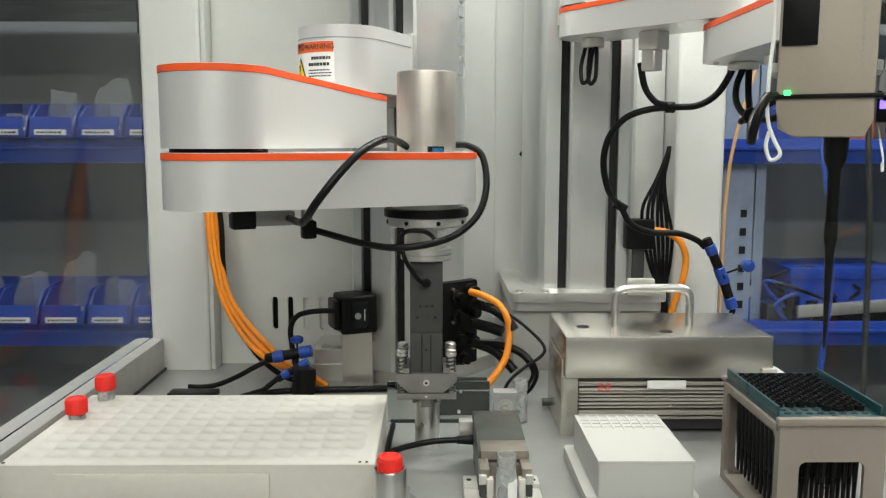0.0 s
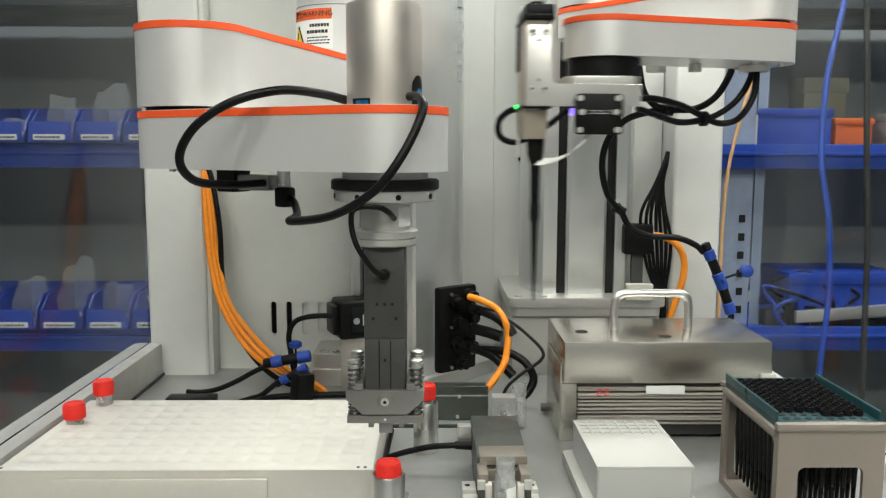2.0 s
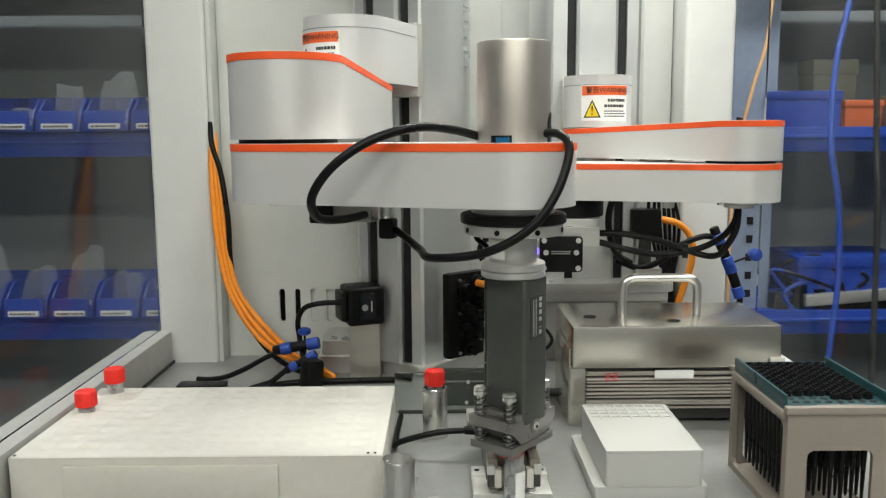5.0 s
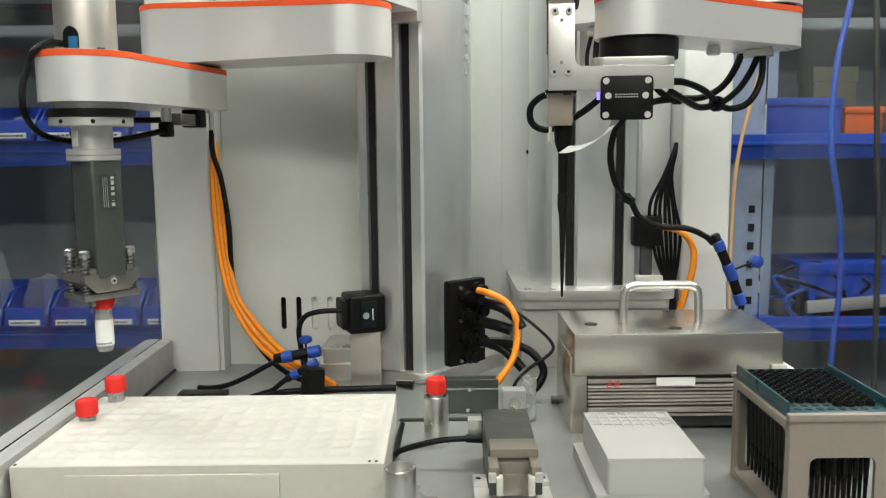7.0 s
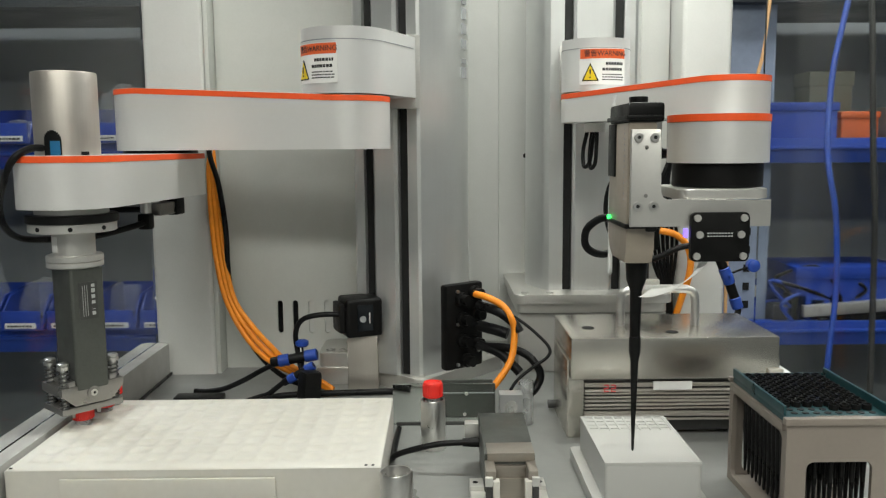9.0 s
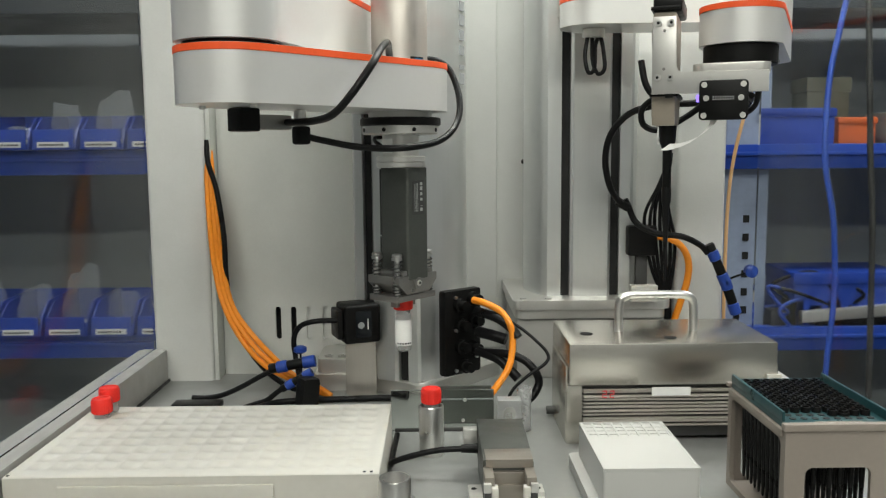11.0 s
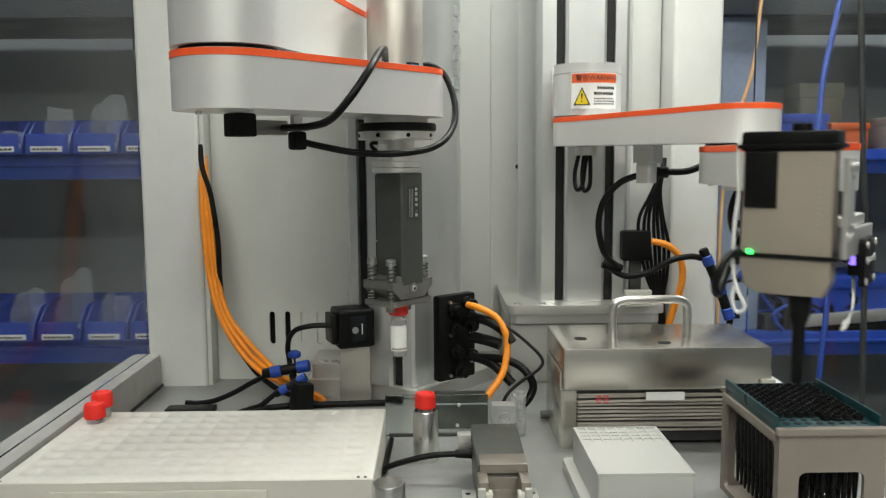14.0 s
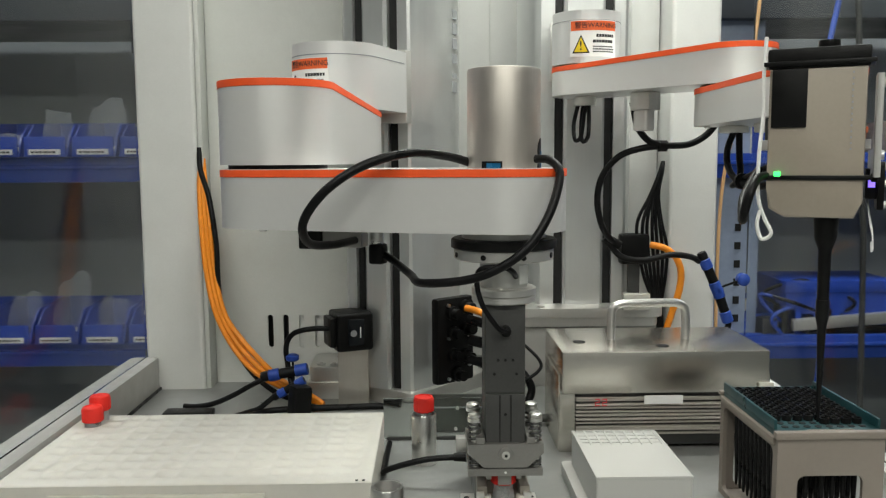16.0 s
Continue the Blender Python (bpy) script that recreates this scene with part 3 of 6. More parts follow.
def link_top(L, hp, he):
    return lambda x, y: hp + (he - hp) * min(1, max(0, x / L))


def build_arm(name, base, pivot, phi, face, width, depth, slot_u, column_z, L1, L2, r, hp, h1, h2, label_angle, s, label):
    """A column arm. base: foot of the thing; pivot: axis of the shoulder; face: middle of the column's front; phi: turn of the column."""
    bx, by, bz = base
    arm = thing(name, bx, by, bz, label, "robot arm", "robot arms")
    ca, sa = math.cos(radians(phi)), math.sin(radians(phi))
    # column space: u along its face, w back into it
    turn = Matrix.Translation((face[0] - bx, face[1] - by, 0)) @ pose(0, 0, 0, 0, 0, -phi)
    top = 1.05 - bz
    u0, u1 = width
    bm = bm_new()
    sl, sr, sw = slot_u[0], slot_u[1], slot_u[2]
    prof = [(u0 + 0.004, 0.006), (u0 + 0.01, 0.0), (sl - sw / 2, 0.0), (sl - sw / 2, 0.02), (sl + sw / 2, 0.02), (sl + sw / 2, 0.0), (sl + sw / 2 + 0.004, -0.004),
            (sr - sw / 2 - 0.004, -0.004), (sr - sw / 2, 0.0), (sr - sw / 2, 0.02), (sr + sw / 2, 0.02), (sr + sw / 2, 0.0), (u1 - 0.006, 0.0), (u1 - 0.002, 0.002), (u1, 0.007), (u1 + 0.001, 0.012)]
    n = 10
    prof += [(u1 + 0.001 + 0.016 * math.sin(math.pi * i / n), 0.012 + (depth - 0.02) * i / n) for i in range(1, n + 1)]
    prof += [(u1 - 0.02, depth), (u0 + 0.02, depth)]
    prof += [(u0 - 0.016 * math.sin(math.pi * i / n), depth - 0.012 - (depth - 0.024) * i / n) for i in range(0, n + 1)]
    col = part("column", add_prism(bm, prof, column_z, top, 0, turn), COLUMN_ALU, arm, "brushed aluminium column with two black slots", smooth=25)
    for u in (sl, sr):
        part("slot_cover", add_box(bm_new(), u - sw / 2 + 0.0005, u + sw / 2 - 0.0005, 0.006, 0.008, column_z, top, 0, 2, turn), BLACK_MATT, col, "black slot cover strip")
    bars = bm_new()
    # maker's mark running up the rounded side, as plain shapes
    gx, gy = u1 + 0.014, depth * 0.62
    for i, (h, gap) in enumerate(((0.014, 0.004), (0.006, 0.004), (0.012, 0.004), (0.013, 0.005), (0.014, 0.005), (0.012, 0.0))):
        z = 0.405 - bz + i * 0.019
        add_box(bars, gx - 0.002, u1 + 0.0174, gy - 0.007, gy + 0.007, z, z + h, 0, 1, turn)
    part("maker_mark", bars, GREY_PRINT, col, "grey printed maker's mark as plain shapes")
    bm = bm_new()
    ang = math.degrees(math.atan2(face[1] - pivot[1], face[0] - pivot[0]))
    dist = math.hypot(face[0] - pivot[0], face[1] - pivot[1])
    rot = pose(0, 0, 0, 0, 0, ang)
    ch = 0.072 * s * (1 if s > 0.95 else 0.95)
    add_prism(bm, stadium(0, dist - 0.022, r, r * 1.02), 0.0, ch, 0.004 * s, rot)
    carriage = part("carriage", bm, WHITE_CAST, arm, "white satin shoulder block on the column")
    part("lid_seam", add_prism(bm_new(), stadium(0, dist - 0.03, r + 0.0004, r * 1.02 + 0.0004), ch * 0.80, ch * 0.815, 0, rot), GREY_PRINT, carriage, "thin seam line")
    part("slide_plate", add_box(bm_new(), dist - 0.02, dist - 0.004, -r * 1.02, r * 1.1, -0.012 * s, ch + 0.004, 0.002, 2, rot), MACHINED, carriage, "machined slide plate")
    warning_label(carriage, r + 0.0006, radians(label_angle), ch * 0.46, 1.04)
    t1 = link_top(L1, hp, h1)
    upper = part("upper_arm", add_prism(bm_new(), stadium(0, L1, r, r), 0.0, lambda x, y: t1(x, y) - 0.0062, 0.0012), SILVER, arm, "silver anodised upper arm cover")
    part("trim", add_prism(bm_new(), stadium(0, L1, r + 0.0006, r + 0.0006), lambda x, y: t1(x, y) - 0.006, t1, 0.0012), ORANGE_TRIM, upper, "orange trim band")
    part("top_cover", add_prism(bm_new(), stadium(0, L1, r - 0.0022, r - 0.0022), lambda x, y: t1(x, y) - 0.001, lambda x, y: t1(x, y) + 0.0006), SILVER, upper, "silver top cover")
    part("elbow_cover", add_cyl(bm_new(), L1, 0, -0.0035, 0.0, r * 0.86), BLACK_PLASTIC, upper, "black joint gap")
    fore = part("forearm", add_prism(bm_new(), stadium(0, L2, r, r), 0.0, h2 - 0.0062, 0.0012), SILVER, arm, "silver anodised forearm cover")
    part("trim", add_prism(bm_new(), stadium(0, L2, r + 0.0006, r + 0.0006), h2 - 0.006, h2, 0.0012), ORANGE_TRIM, fore, "orange trim band")
    part("top_cover", add_prism(bm_new(), stadium(0, L2, r - 0.0022, r - 0.0022), h2 - 0.001, h2 + 0.0006), SILVER, fore, "silver top cover")
    for x, y in ((0.0, -0.03), (0.02, 0.028), (-0.02, 0.02)):
        part("screw", add_cyl(bm_new(), x, y, -0.003, 0.0, 0.003, seg=12), POLISHED, fore)
    return arm, col, carriage, upper, fore


LEFT = dict(base=(-0.03, 1.17, 0.0), pivot=(-0.103, 0.988), L1=0.2337, L2=0.2035, h1=0.0709, hp=0.059, h2=0.0494, gap=0.004)
RIGHT = dict(base=(0.206, 1.25, 0.112), pivot=(0.2023, 1.086), L1=0.204, L2=0.1855, h1=0.042, hp=0.0355, h2=0.0405, gap=0.0036)

arm_l, column_l, carriage_l, upper_l, fore_l = build_arm("robot_arm", LEFT["base"], LEFT["pivot"], 26, (-0.0637, 1.08), (-0.055, 0.05), 0.15, (-0.0264, 0.0235, 0.014), 0.02,
                                                       LEFT["L1"], LEFT["L2"], 0.05, LEFT["hp"], LEFT["h1"], LEFT["h2"], -128, 1.0, "silver two-link robot arm on tall column with tube gripper")
arm_r, column_r, carriage_r, upper_r, fore_r = build_arm("robot_arm", RIGHT["base"], RIGHT["pivot"], 0, (0.2174, 1.176), (-0.07, 0.062), 0.14, (-0.0347, 0.0345, 0.0125), 0.0,
                                                       RIGHT["L1"], RIGHT["L2"], 0.0425, RIGHT["hp"], RIGHT["h1"], RIGHT["h2"], -87, 0.93, "silver two-link robot arm on raised column with pipette")

# feet of the two columns
bm = add_prism(bm_new(), round_rect(-0.09, 0.09, -0.09, 0.09, 0.015), 0.0, 0.02, 0.002, pose(0.0, 0.0, 0, 0, 0, 50))
foot = part("base_plate", bm, MACHINED, arm_l, "machined aluminium base plate")
for i in range(4):
    a = radians(50 + 45 + 90 * i)
    part("screw", add_cyl(bm_new(), 0.105 * math.cos(a), 0.105 * math.sin(a), 0.02, 0.023, 0.006, seg=16), POLISHED, foot)
bm = add_prism(bm_new(), round_rect(-0.1, 0.118, -0.112, 0.09, 0.012), -0.013, 0.0, 0.002)
foot = part("base_plate", bm, MACHINED, arm_r, "machined aluminium base plate")
part("lower_plate", add_prism(bm_new(), round_rect(-0.096, 0.112, -0.107, 0.085, 0.01), -0.026, -0.0135, 0.0015), MACHINED, foot)
for x, y in ((-0.085, -0.097), (0.1, -0.097), (-0.05, -0.098)):
    part("screw", add_cyl(bm_new(), x, y, 0.0, 0.002, 0.005, seg=16), POLISHED, foot)
# pedestal coat is darkened for the shade it stands in
ped = thing("pedestal", 0.206, 1.25, 0.0, "grey painted steel pedestal under the pipette arm", "pedestal")
part("body", add_box(bm_new(), -0.094, 0.112, -0.1, 0.08, 0.0, 0.0858, 0.003), SHADED_COAT, ped)

# left forearm: motor housing, plugs and cables
bm = add_lathe(bm_new(), [(0.0295, 0.0), (0.0295, 0.0765), (0.029, 0.0785), (0.027, 0.079)], 48, Matrix.Translation((LEFT["L2"], 0, LEFT["h2"])))
house = part("motor_housing", bm, BRUSHED, fore_l, "brushed steel motor housing with cable notch")
for a, w, h, m in ((4, 0.0165, 0.016, BLACK_PLASTIC), (4, 0.0125, 0.0115, BLACK_PLASTIC), (9, 0.009, 0.014, NOTCH_BLUE), (-95, 0.017, 0.006, BLACK_PLASTIC), (-92, 0.011, 0.0045, NOTCH_BLUE), (60, 0.008, 0.004, BLACK_PLASTIC)):
    notch = curved_sheet(0.0295, radians(a), -w / 2, w / 2, LEFT["h2"] + 0.0005, LEFT["h2"] + h, 0.0004 if m is BLACK_PLASTIC else 0.0008)
    if w > 0.016 and h > 0.01:
        # arched top of the cable notch
        for q in range(1, 6):
            hw = w / 2 * math.cos(radians(90 * q / 6))
            step = curved_sheet(0.0295, radians(a), -hw, hw, LEFT["h2"] + h + w / 2 * math.sin(radians(90 * (q - 1) / 6)), LEFT["h2"] + h + w / 2 * math.sin(radians(90 * q / 6)), 0.0004)
            me = bpy.data.meshes.new("step")
            step.to_mesh(me)
            step.free()
            notch.from_mesh(me)
            bpy.data.meshes.remove(me)
    bmesh.ops.translate(notch, verts=notch.verts, vec=(LEFT["L2"], 0, 0))
    part("notch", notch, m, house, "dark cable notch")
bm = bm_new()
add_box(bm, 0.012, 0.034, 0.01, 0.032, -0.022, -0.0005, 0.002)
part("plug", bm, BLACK_PLASTIC, fore_l, "black angled plug under the elbow")
part("plug_shell", add_box(bm_new(), 0.034, 0.072, 0.013, 0.03, -0.02, -0.006, 0.002), GRIP_STEEL, fore_l, "dark metal plug shell")
part("plug_nut", add_cyl(bm_new(), 0.085, 0.018, -0.016, -0.0005, 0.006, seg=18, bevel=0.001), POLISHED, fore_l, "ribbed metal plug nut")
part("plug", add_box(bm_new(), 0.079, 0.093, 0.011, 0.025, -0.034, -0.016, 0.003), BLACK_PLASTIC, fore_l, "black angled plug")
w = LEFT["L2"]
cable_a = [(0.066, 0.018, -0.013), (0.064, -0.03, -0.013), (0.06, -0.064, -0.008), (0.066, -0.084, 0.01), (0.086, -0.086, 0.034), (0.112, -0.072, 0.053), (0.14, -0.05, 0.062), (0.162, -0.028, 0.06), (w - 0.026, -0.012, 0.055)]
part("cable", add_tube(bm_new(), cable_a, 0.0036, 12), BLACK_RUBBER, fore_l, "thick black cable arching over the forearm")
cable_b = [(w + 0.026, -0.008, 0.057), (w + 0.04, -0.015, 0.056), (w + 0.05, -0.026, 0.045), (w + 0.045, -0.044, 0.015), (w + 0.028, -0.056, -0.012), (w - 0.005, -0.062, -0.031), (w - 0.05, -0.056, -0.038), (0.13, -0.02, -0.037), (0.105, 0.008, -0.03), (0.092, 0.018, -0.026)]
part("cable", add_tube(bm_new(), cable_b, 0.0034, 12), BLACK_RUBBER, fore_l, "black cable looping under the forearm")

# gripper, built with its axis at the origin and the forearm's underside at z = 0
bm = bm_new()
add_lathe(bm, [(0.034, -0.006), (0.034, 0.0)], 40)
grip = part("gripper", bm, MACHINED, arm_l, "electric tube gripper with sprung jaw plate")
part("black_disc", add_lathe(bm_new(), [(0.0415, -0.0145), (0.0429, -0.0135), (0.0429, -0.0075), (0.0415, -0.0062)], 48), BLACK_PLASTIC, grip, "black plastic disc")
fl = part("flange", add_lathe(bm_new(), [(0.039, -0.0235), (0.0405, -0.0225), (0.0405, -0.0148)], 48), MACHINED, grip, "machined flange with screws")
for i in range(8):
    a = math.pi * 2 * i / 8 + 0.3
    part("screw", add_cyl(bm_new(), 0, 0, 0.0398, 0.0412, 0.0022, seg=10, m=pose(0, 0, -0.019, 0, 0, math.degrees(a)) @ pose(0, 0, 0, 0, 90)), BLACK_PLASTIC, fl)
part("motor", add_lathe(bm_new(), [(0.0195, -0.046), (0.0195, -0.0236)], 40), MACHINED, grip, "bare metal motor barrel")
part("motor_label", curved_sheet(0.0195, radians(-20), -0.012, 0.012, -0.043, -0.028, 0.0004), LABEL_WHITE, grip, "white label with unreadable print")
part("collar", add_lathe(bm_new(), [(0.025, -0.0585), (0.0262, -0.0575), (0.0262, -0.053), (0.0248, -0.0525), (0.0262, -0.052), (0.0262, -0.047), (0.025, -0.0462)], 44), MACHINED, grip, "turned collar")
bm = bm_new()
add_prism(bm, round_rect(-0.0165, 0.0165, -0.0165, 0.0235, 0.0035), -0.177, -0.0586, 0.0008)
body = part("body", bm, GREEN_ANOD, grip, "dark grey-green gripper body")
part("front_plate", add_box(bm_new(), -0.0158, 0.0158, -0.0175, -0.0163, -0.131, -0.06, 0.0004), DARK_ANOD, body)
part("finger_slide", add_box(bm_new(), -0.0158, 0.0158, -0.0178, -0.0163, -0.176, -0.1325, 0.0004), DARK_ANOD, body)
for x in (-0.0045, 0.0045):
    part("groove", add_box(bm_new(), x - 0.0005, x + 0.0005, -0.0184, -0.0176, -0.175, -0.133), BLACK_MATT, body)
for x, z in ((-0.006, -0.104), (0, -0.104), (0.006, -0.104), (-0.009, -0.1155), (0.009, -0.1155), (0, -0.149)):
    part("screw_hole", add_cyl(bm_new(), 0, 0, 0, 0.0012, 0.0012, seg=10, m=pose(x, -0.0174, z, 90)), BLACK_MATT, body)
part("cable_gland", add_cyl(bm_new(), 0, 0, 0, 0.008, 0.0045, seg=14, m=pose(0, -0.016, -0.08, 90), bevel=0.001), BLACK_PLASTIC, body, "black cable gland")
part("name_label", add_box(bm_new(), -0.009, 0.009, 0.0233, 0.0239, -0.108, -0.072), DARK_ANOD, body, "dark label with light print")
bars = bm_new()
for i, h in enumerate((0.0045, 0.0015, 0.004, 0.0045, 0.005, 0.004)):
    z = -0.105 + i * 0.0055
    add_box(bars, -0.0065, -0.003, 0.0236, 0.0241, z + 0.0005, z + h - 0.0005)
for y in (-0.004, -0.0018, 0.0004):
    add_box(bars, y + 0.005, y + 0.0053, 0.0236, 0.0242, -0.105, -0.075)
part("print", bars, PALE_PRINT, body, "pale print and maker's mark as plain bars")
part("cable", add_tube(bm_new(), [(0.0, -0.024, -0.08), (-0.008, -0.033, -0.074), (-0.02, -0.036, -0.055), (-0.024, -0.034, -0.037), (-0.02, -0.038, -0.027), (-0.004, -0.04, -0.026), (0.004, -0.034, -0.03), (0.008, -0.0195, -0.036)], 0.0022, 10), BLACK_RUBBER, grip, "short black sensor cable")
bm = bm_new()
face = [(-0.031, -0.1725), (-0.031, -0.1805), (-0.018, -0.1925), (0.018, -0.1925), (0.031, -0.1805), (0.031, -0.1725)]
add_prism(bm, [(x, z) for x, z in face], -0.0225, 0.0225, 0.001, pose(0, 0, 0, 90))
head = part("jaw_bracket", bm, GRIP_STEEL, grip, "chamfered dark metal jaw bracket")
for x in (-0.0205, 0.0205):
    part("ear", add_box(bm_new(), x - 0.0035, x + 0.0035, -0.0222, 0.0222, -0.1724, -0.167, 0.0008), GRIP_STEEL, head)
for turn_ in (0, 180):
    about = pose(0, 0, 0, 0, 0, turn_)
    part("boss", add_cyl(bm_new(), 0, 0, 0, 0.0014, 0.0064, seg=24, m=about @ pose(0, -0.0224, -0.1815, 90), bevel=0.0006), GRIP_STEEL, head)
    part("boss_screw", add_cyl(bm_new(), 0, 0, 0, 0.0024, 0.0034, seg=16, m=about @ pose(0, -0.0224, -0.1815, 90), bevel=0.0006), MACHINED, head)
    part("boss_socket", add_cyl(bm_new(), 0, 0, 0, 0.0029, 0.0014, seg=6, m=about @ pose(0, -0.0224, -0.1815, 90)), BLACK_MATT, head)
part("jaw_plate", add_box(bm_new(), -0.0305, 0.0305, -0.021, 0.021, -0.2, -0.1935, 0.0008), GRIP_STEEL, grip, "flat dark jaw plate")
part("plate_hole", add_cyl(bm_new(), 0, 0, 0, 0.0005, 0.001, seg=10, m=pose(0, -0.0209, -0.1968, 90)), LABEL_WHITE, grip)
for x in (-0.0248, 0.0248):
    for y in (-0.0145, 0.0145):
        pin = part("spring_pin", add_lathe(bm_new(), [(0.003, -0.1936), (0.003, -0.156), (0.0058, -0.1555), (0.0058, -0.1525), (0.0045, -0.152), (0.0055, -0.1515), (0.0055, -0.1495), (0.004, -0.1485), (0.0, -0.1483)], 18, Matrix.Translation((x, y, 0))), POLISHED, grip, "polished pin with round head")
        part("spring", add_helix(bm_new(), x, y, -0.1722, -0.156, 0.0046, 0.0009, 4), DARK_ANOD, pin, "coil spring")
        part("lower_spring", add_helix(bm_new(), x, y, -0.1934, -0.184, 0.0046, 0.0009, 3), DARK_ANOD, pin, "coil spring")
for x in (-0.0125, 0.0125):
    part("jaw", add_box(bm_new(), x - 0.0022, x + 0.0022, -0.005, 0.005, -0.209, -0.2, 0.0006), GRIP_STEEL, grip, "small gripping jaw")
part("jaw_front", add_box(bm_new(), -0.0055, 0.0055, -0.0135, -0.0108, -0.2105, -0.2, 0.0006), GRIP_STEEL, grip, "small gripping jaw")

# right forearm and pipette tool
part("plug", add_box(bm_new(), 0.076, 0.103, -0.013, 0.012, -0.022, -0.0005, 0.002), MACHINED, upper_r, "grey metal plug under the upper arm")
part("plug_boot", add_prism(bm_new(), round_rect(0.078, 0.098, -0.01, 0.009, 0.004), -0.046, -0.0222, 0.0015), MACHINED, upper_r, "ribbed plug boot")
part("gland", add_cyl(bm_new(), 0.0, 0, -0.012, -0.0005, 0.014, seg=20, bevel=0.002), MACHINED, upper_r, "round gland under the shoulder")
part("loop_cable", add_tube(bm_new(), [(-0.008, -0.004, -0.008), (-0.012, -0.008, -0.035), (-0.008, -0.01, -0.055), (0.0, -0.008, -0.05), (0.002, -0.004, -0.02), (0.008, -0.004, -0.012), (0.012, -0.008, -0.035), (0.012, -0.01, -0.052), (0.004, -0.01, -0.057), (-0.002, -0.006, -0.04), (-0.002, -0.002, -0.01)], 0.0026, 8), BLACK_RUBBER, upper_r, "black cable loops below the shoulder")
part("gland", add_cyl(bm_new(), 0.0, 0.0, -0.008, -0.0005, 0.016, seg=22, bevel=0.002), MACHINED, fore_r, "round gland under the elbow")
for pts in ([(0.0, 0.0, -0.006), (0.004, -0.008, -0.026), (0.018, -0.012, -0.044), (0.045, -0.012, -0.058), (0.085, -0.006, -0.064), (0.12, 0.004, -0.058), (0.15, 0.01, -0.05)],
            [(0.0, 0.006, -0.006), (0.002, 0.006, -0.032), (0.012, 0.004, -0.052), (0.02, -0.004, -0.062), (0.035, -0.012, -0.064), (0.06, -0.008, -0.056), (0.09, 0.0, -0.046), (0.125, 0.006, -0.04), (0.15, 0.008, -0.04)]):
    part("cable", add_tube(bm_new(), pts, 0.0036, 10), BLACK_RUBBER, fore_r, "black cable drooping below the forearm")
part("cable_tie", add_cyl(bm_new(), 0, 0, -0.003, 0.003, 0.0085, seg=14, m=pose(0.055, -0.01, -0.0595, 0, 90)), BLACK_PLASTIC, fore_r, "black tie round the cables")
part("knob", add_cyl(bm_new(), 0.075, 0.0, -0.01, -0.0005, 0.007, seg=18, bevel=0.002), MACHINED, fore_r, "small metal screw head")

tool = part("pipette_tool", add_lathe(bm_new(), [(0.037, -0.0205), (0.038, -0.0195), (0.038, -0.001), (0.037, -0.0002)], 48), BLACK_PLASTIC, arm_r, "black ring carrying bracket and pipette")
bm = add_prism(bm_new(), round_rect(-0.046, 0.03, -0.046, 0.04, 0.012), -0.029, -0.0207, 0.0012)
part("mount_plate", bm, MACHINED, tool, "machined mounting plate")
bm = bm_new()
ell = [(-0.0865, -0.051), (0.028, -0.051), (0.028, -0.0295), (-0.056, -0.0295), (-0.0605, -0.0275), (-0.0625, -0.023), (-0.0625, 0.028), (-0.0865, 0.028)]
add_prism(bm, ell, 0.0, 0.005, 0.0006, pose(0, -0.0462, 0, 90))
brk = part("bracket", bm, MACHINED, tool, "pale L-shaped aluminium bracket")
for x, z in ((-0.081, 0.0215), (-0.068, 0.0215), (-0.081, -0.034), (-0.068, -0.034)):
    part("screw", add_lathe(bm_new(), [(0.0036, 0.0), (0.0036, 0.0022), (0.0016, 0.0022), (0.0016, 0.001)], 16, pose(x, -0.0512, z, 90)), POLISHED, brk, "steel socket screw")
    part("socket", add_cyl(bm_new(), x, 0, 0, 0.0006, 0.0015, seg=8, m=pose(0, -0.0523, z, 90)), BLACK_MATT, brk)
for x, z in ((-0.0745, 0.0135), (-0.0745, -0.0255)):
    part("pin_hole", add_cyl(bm_new(), 0, 0, 0, 0.0008, 0.0016, seg=12, m=pose(x, -0.0512, z, 90)), GRIP_STEEL, brk)
board = part("circuit_board", add_prism(bm_new(), round_rect(-0.0385, 0.009, -0.079, -0.039, 0.004), 0.0, 0.005, 0.0006, pose(0, -0.052, 0, 90)), BLACK_PLASTIC, tool, "square black lighting board with corner screws")
for dx in (-0.021, 0.021):
    for z in (-0.0745, -0.0435, -0.057):
        x = -0.01475 + dx * (0.8 if z == -0.057 else 0.9)
        part("screw", add_lathe(bm_new(), [(0.003, 0.0), (0.003, 0.0016), (0.001, 0.0016)], 14, pose(x, -0.057, z, 90)), MACHINED, board)
pins = bm_new()
for i in range(9):
    for z in (-0.0558, -0.0582):
        add_box(pins, -0.0252 + i * 0.0024, -0.0241 + i * 0.0024, -0.0578, -0.057, z - 0.0004, z + 0.0004)
part("pins", pins, LABEL_WHITE, board, "two rows of small pale pins")
part("board_stand", add_box(bm_new(), -0.034, 0.005, -0.052, -0.043, -0.07, -0.045, 0.001), BLACK_PLASTIC, tool)
rib = [(-0.02, -0.046, -0.07), (-0.027, -0.048, -0.085), (-0.042, -0.05, -0.098), (-0.06, -0.05, -0.105), (-0.072, -0.048, -0.106)]
bm = bm_new()
path = smooth_path(rib, 6)
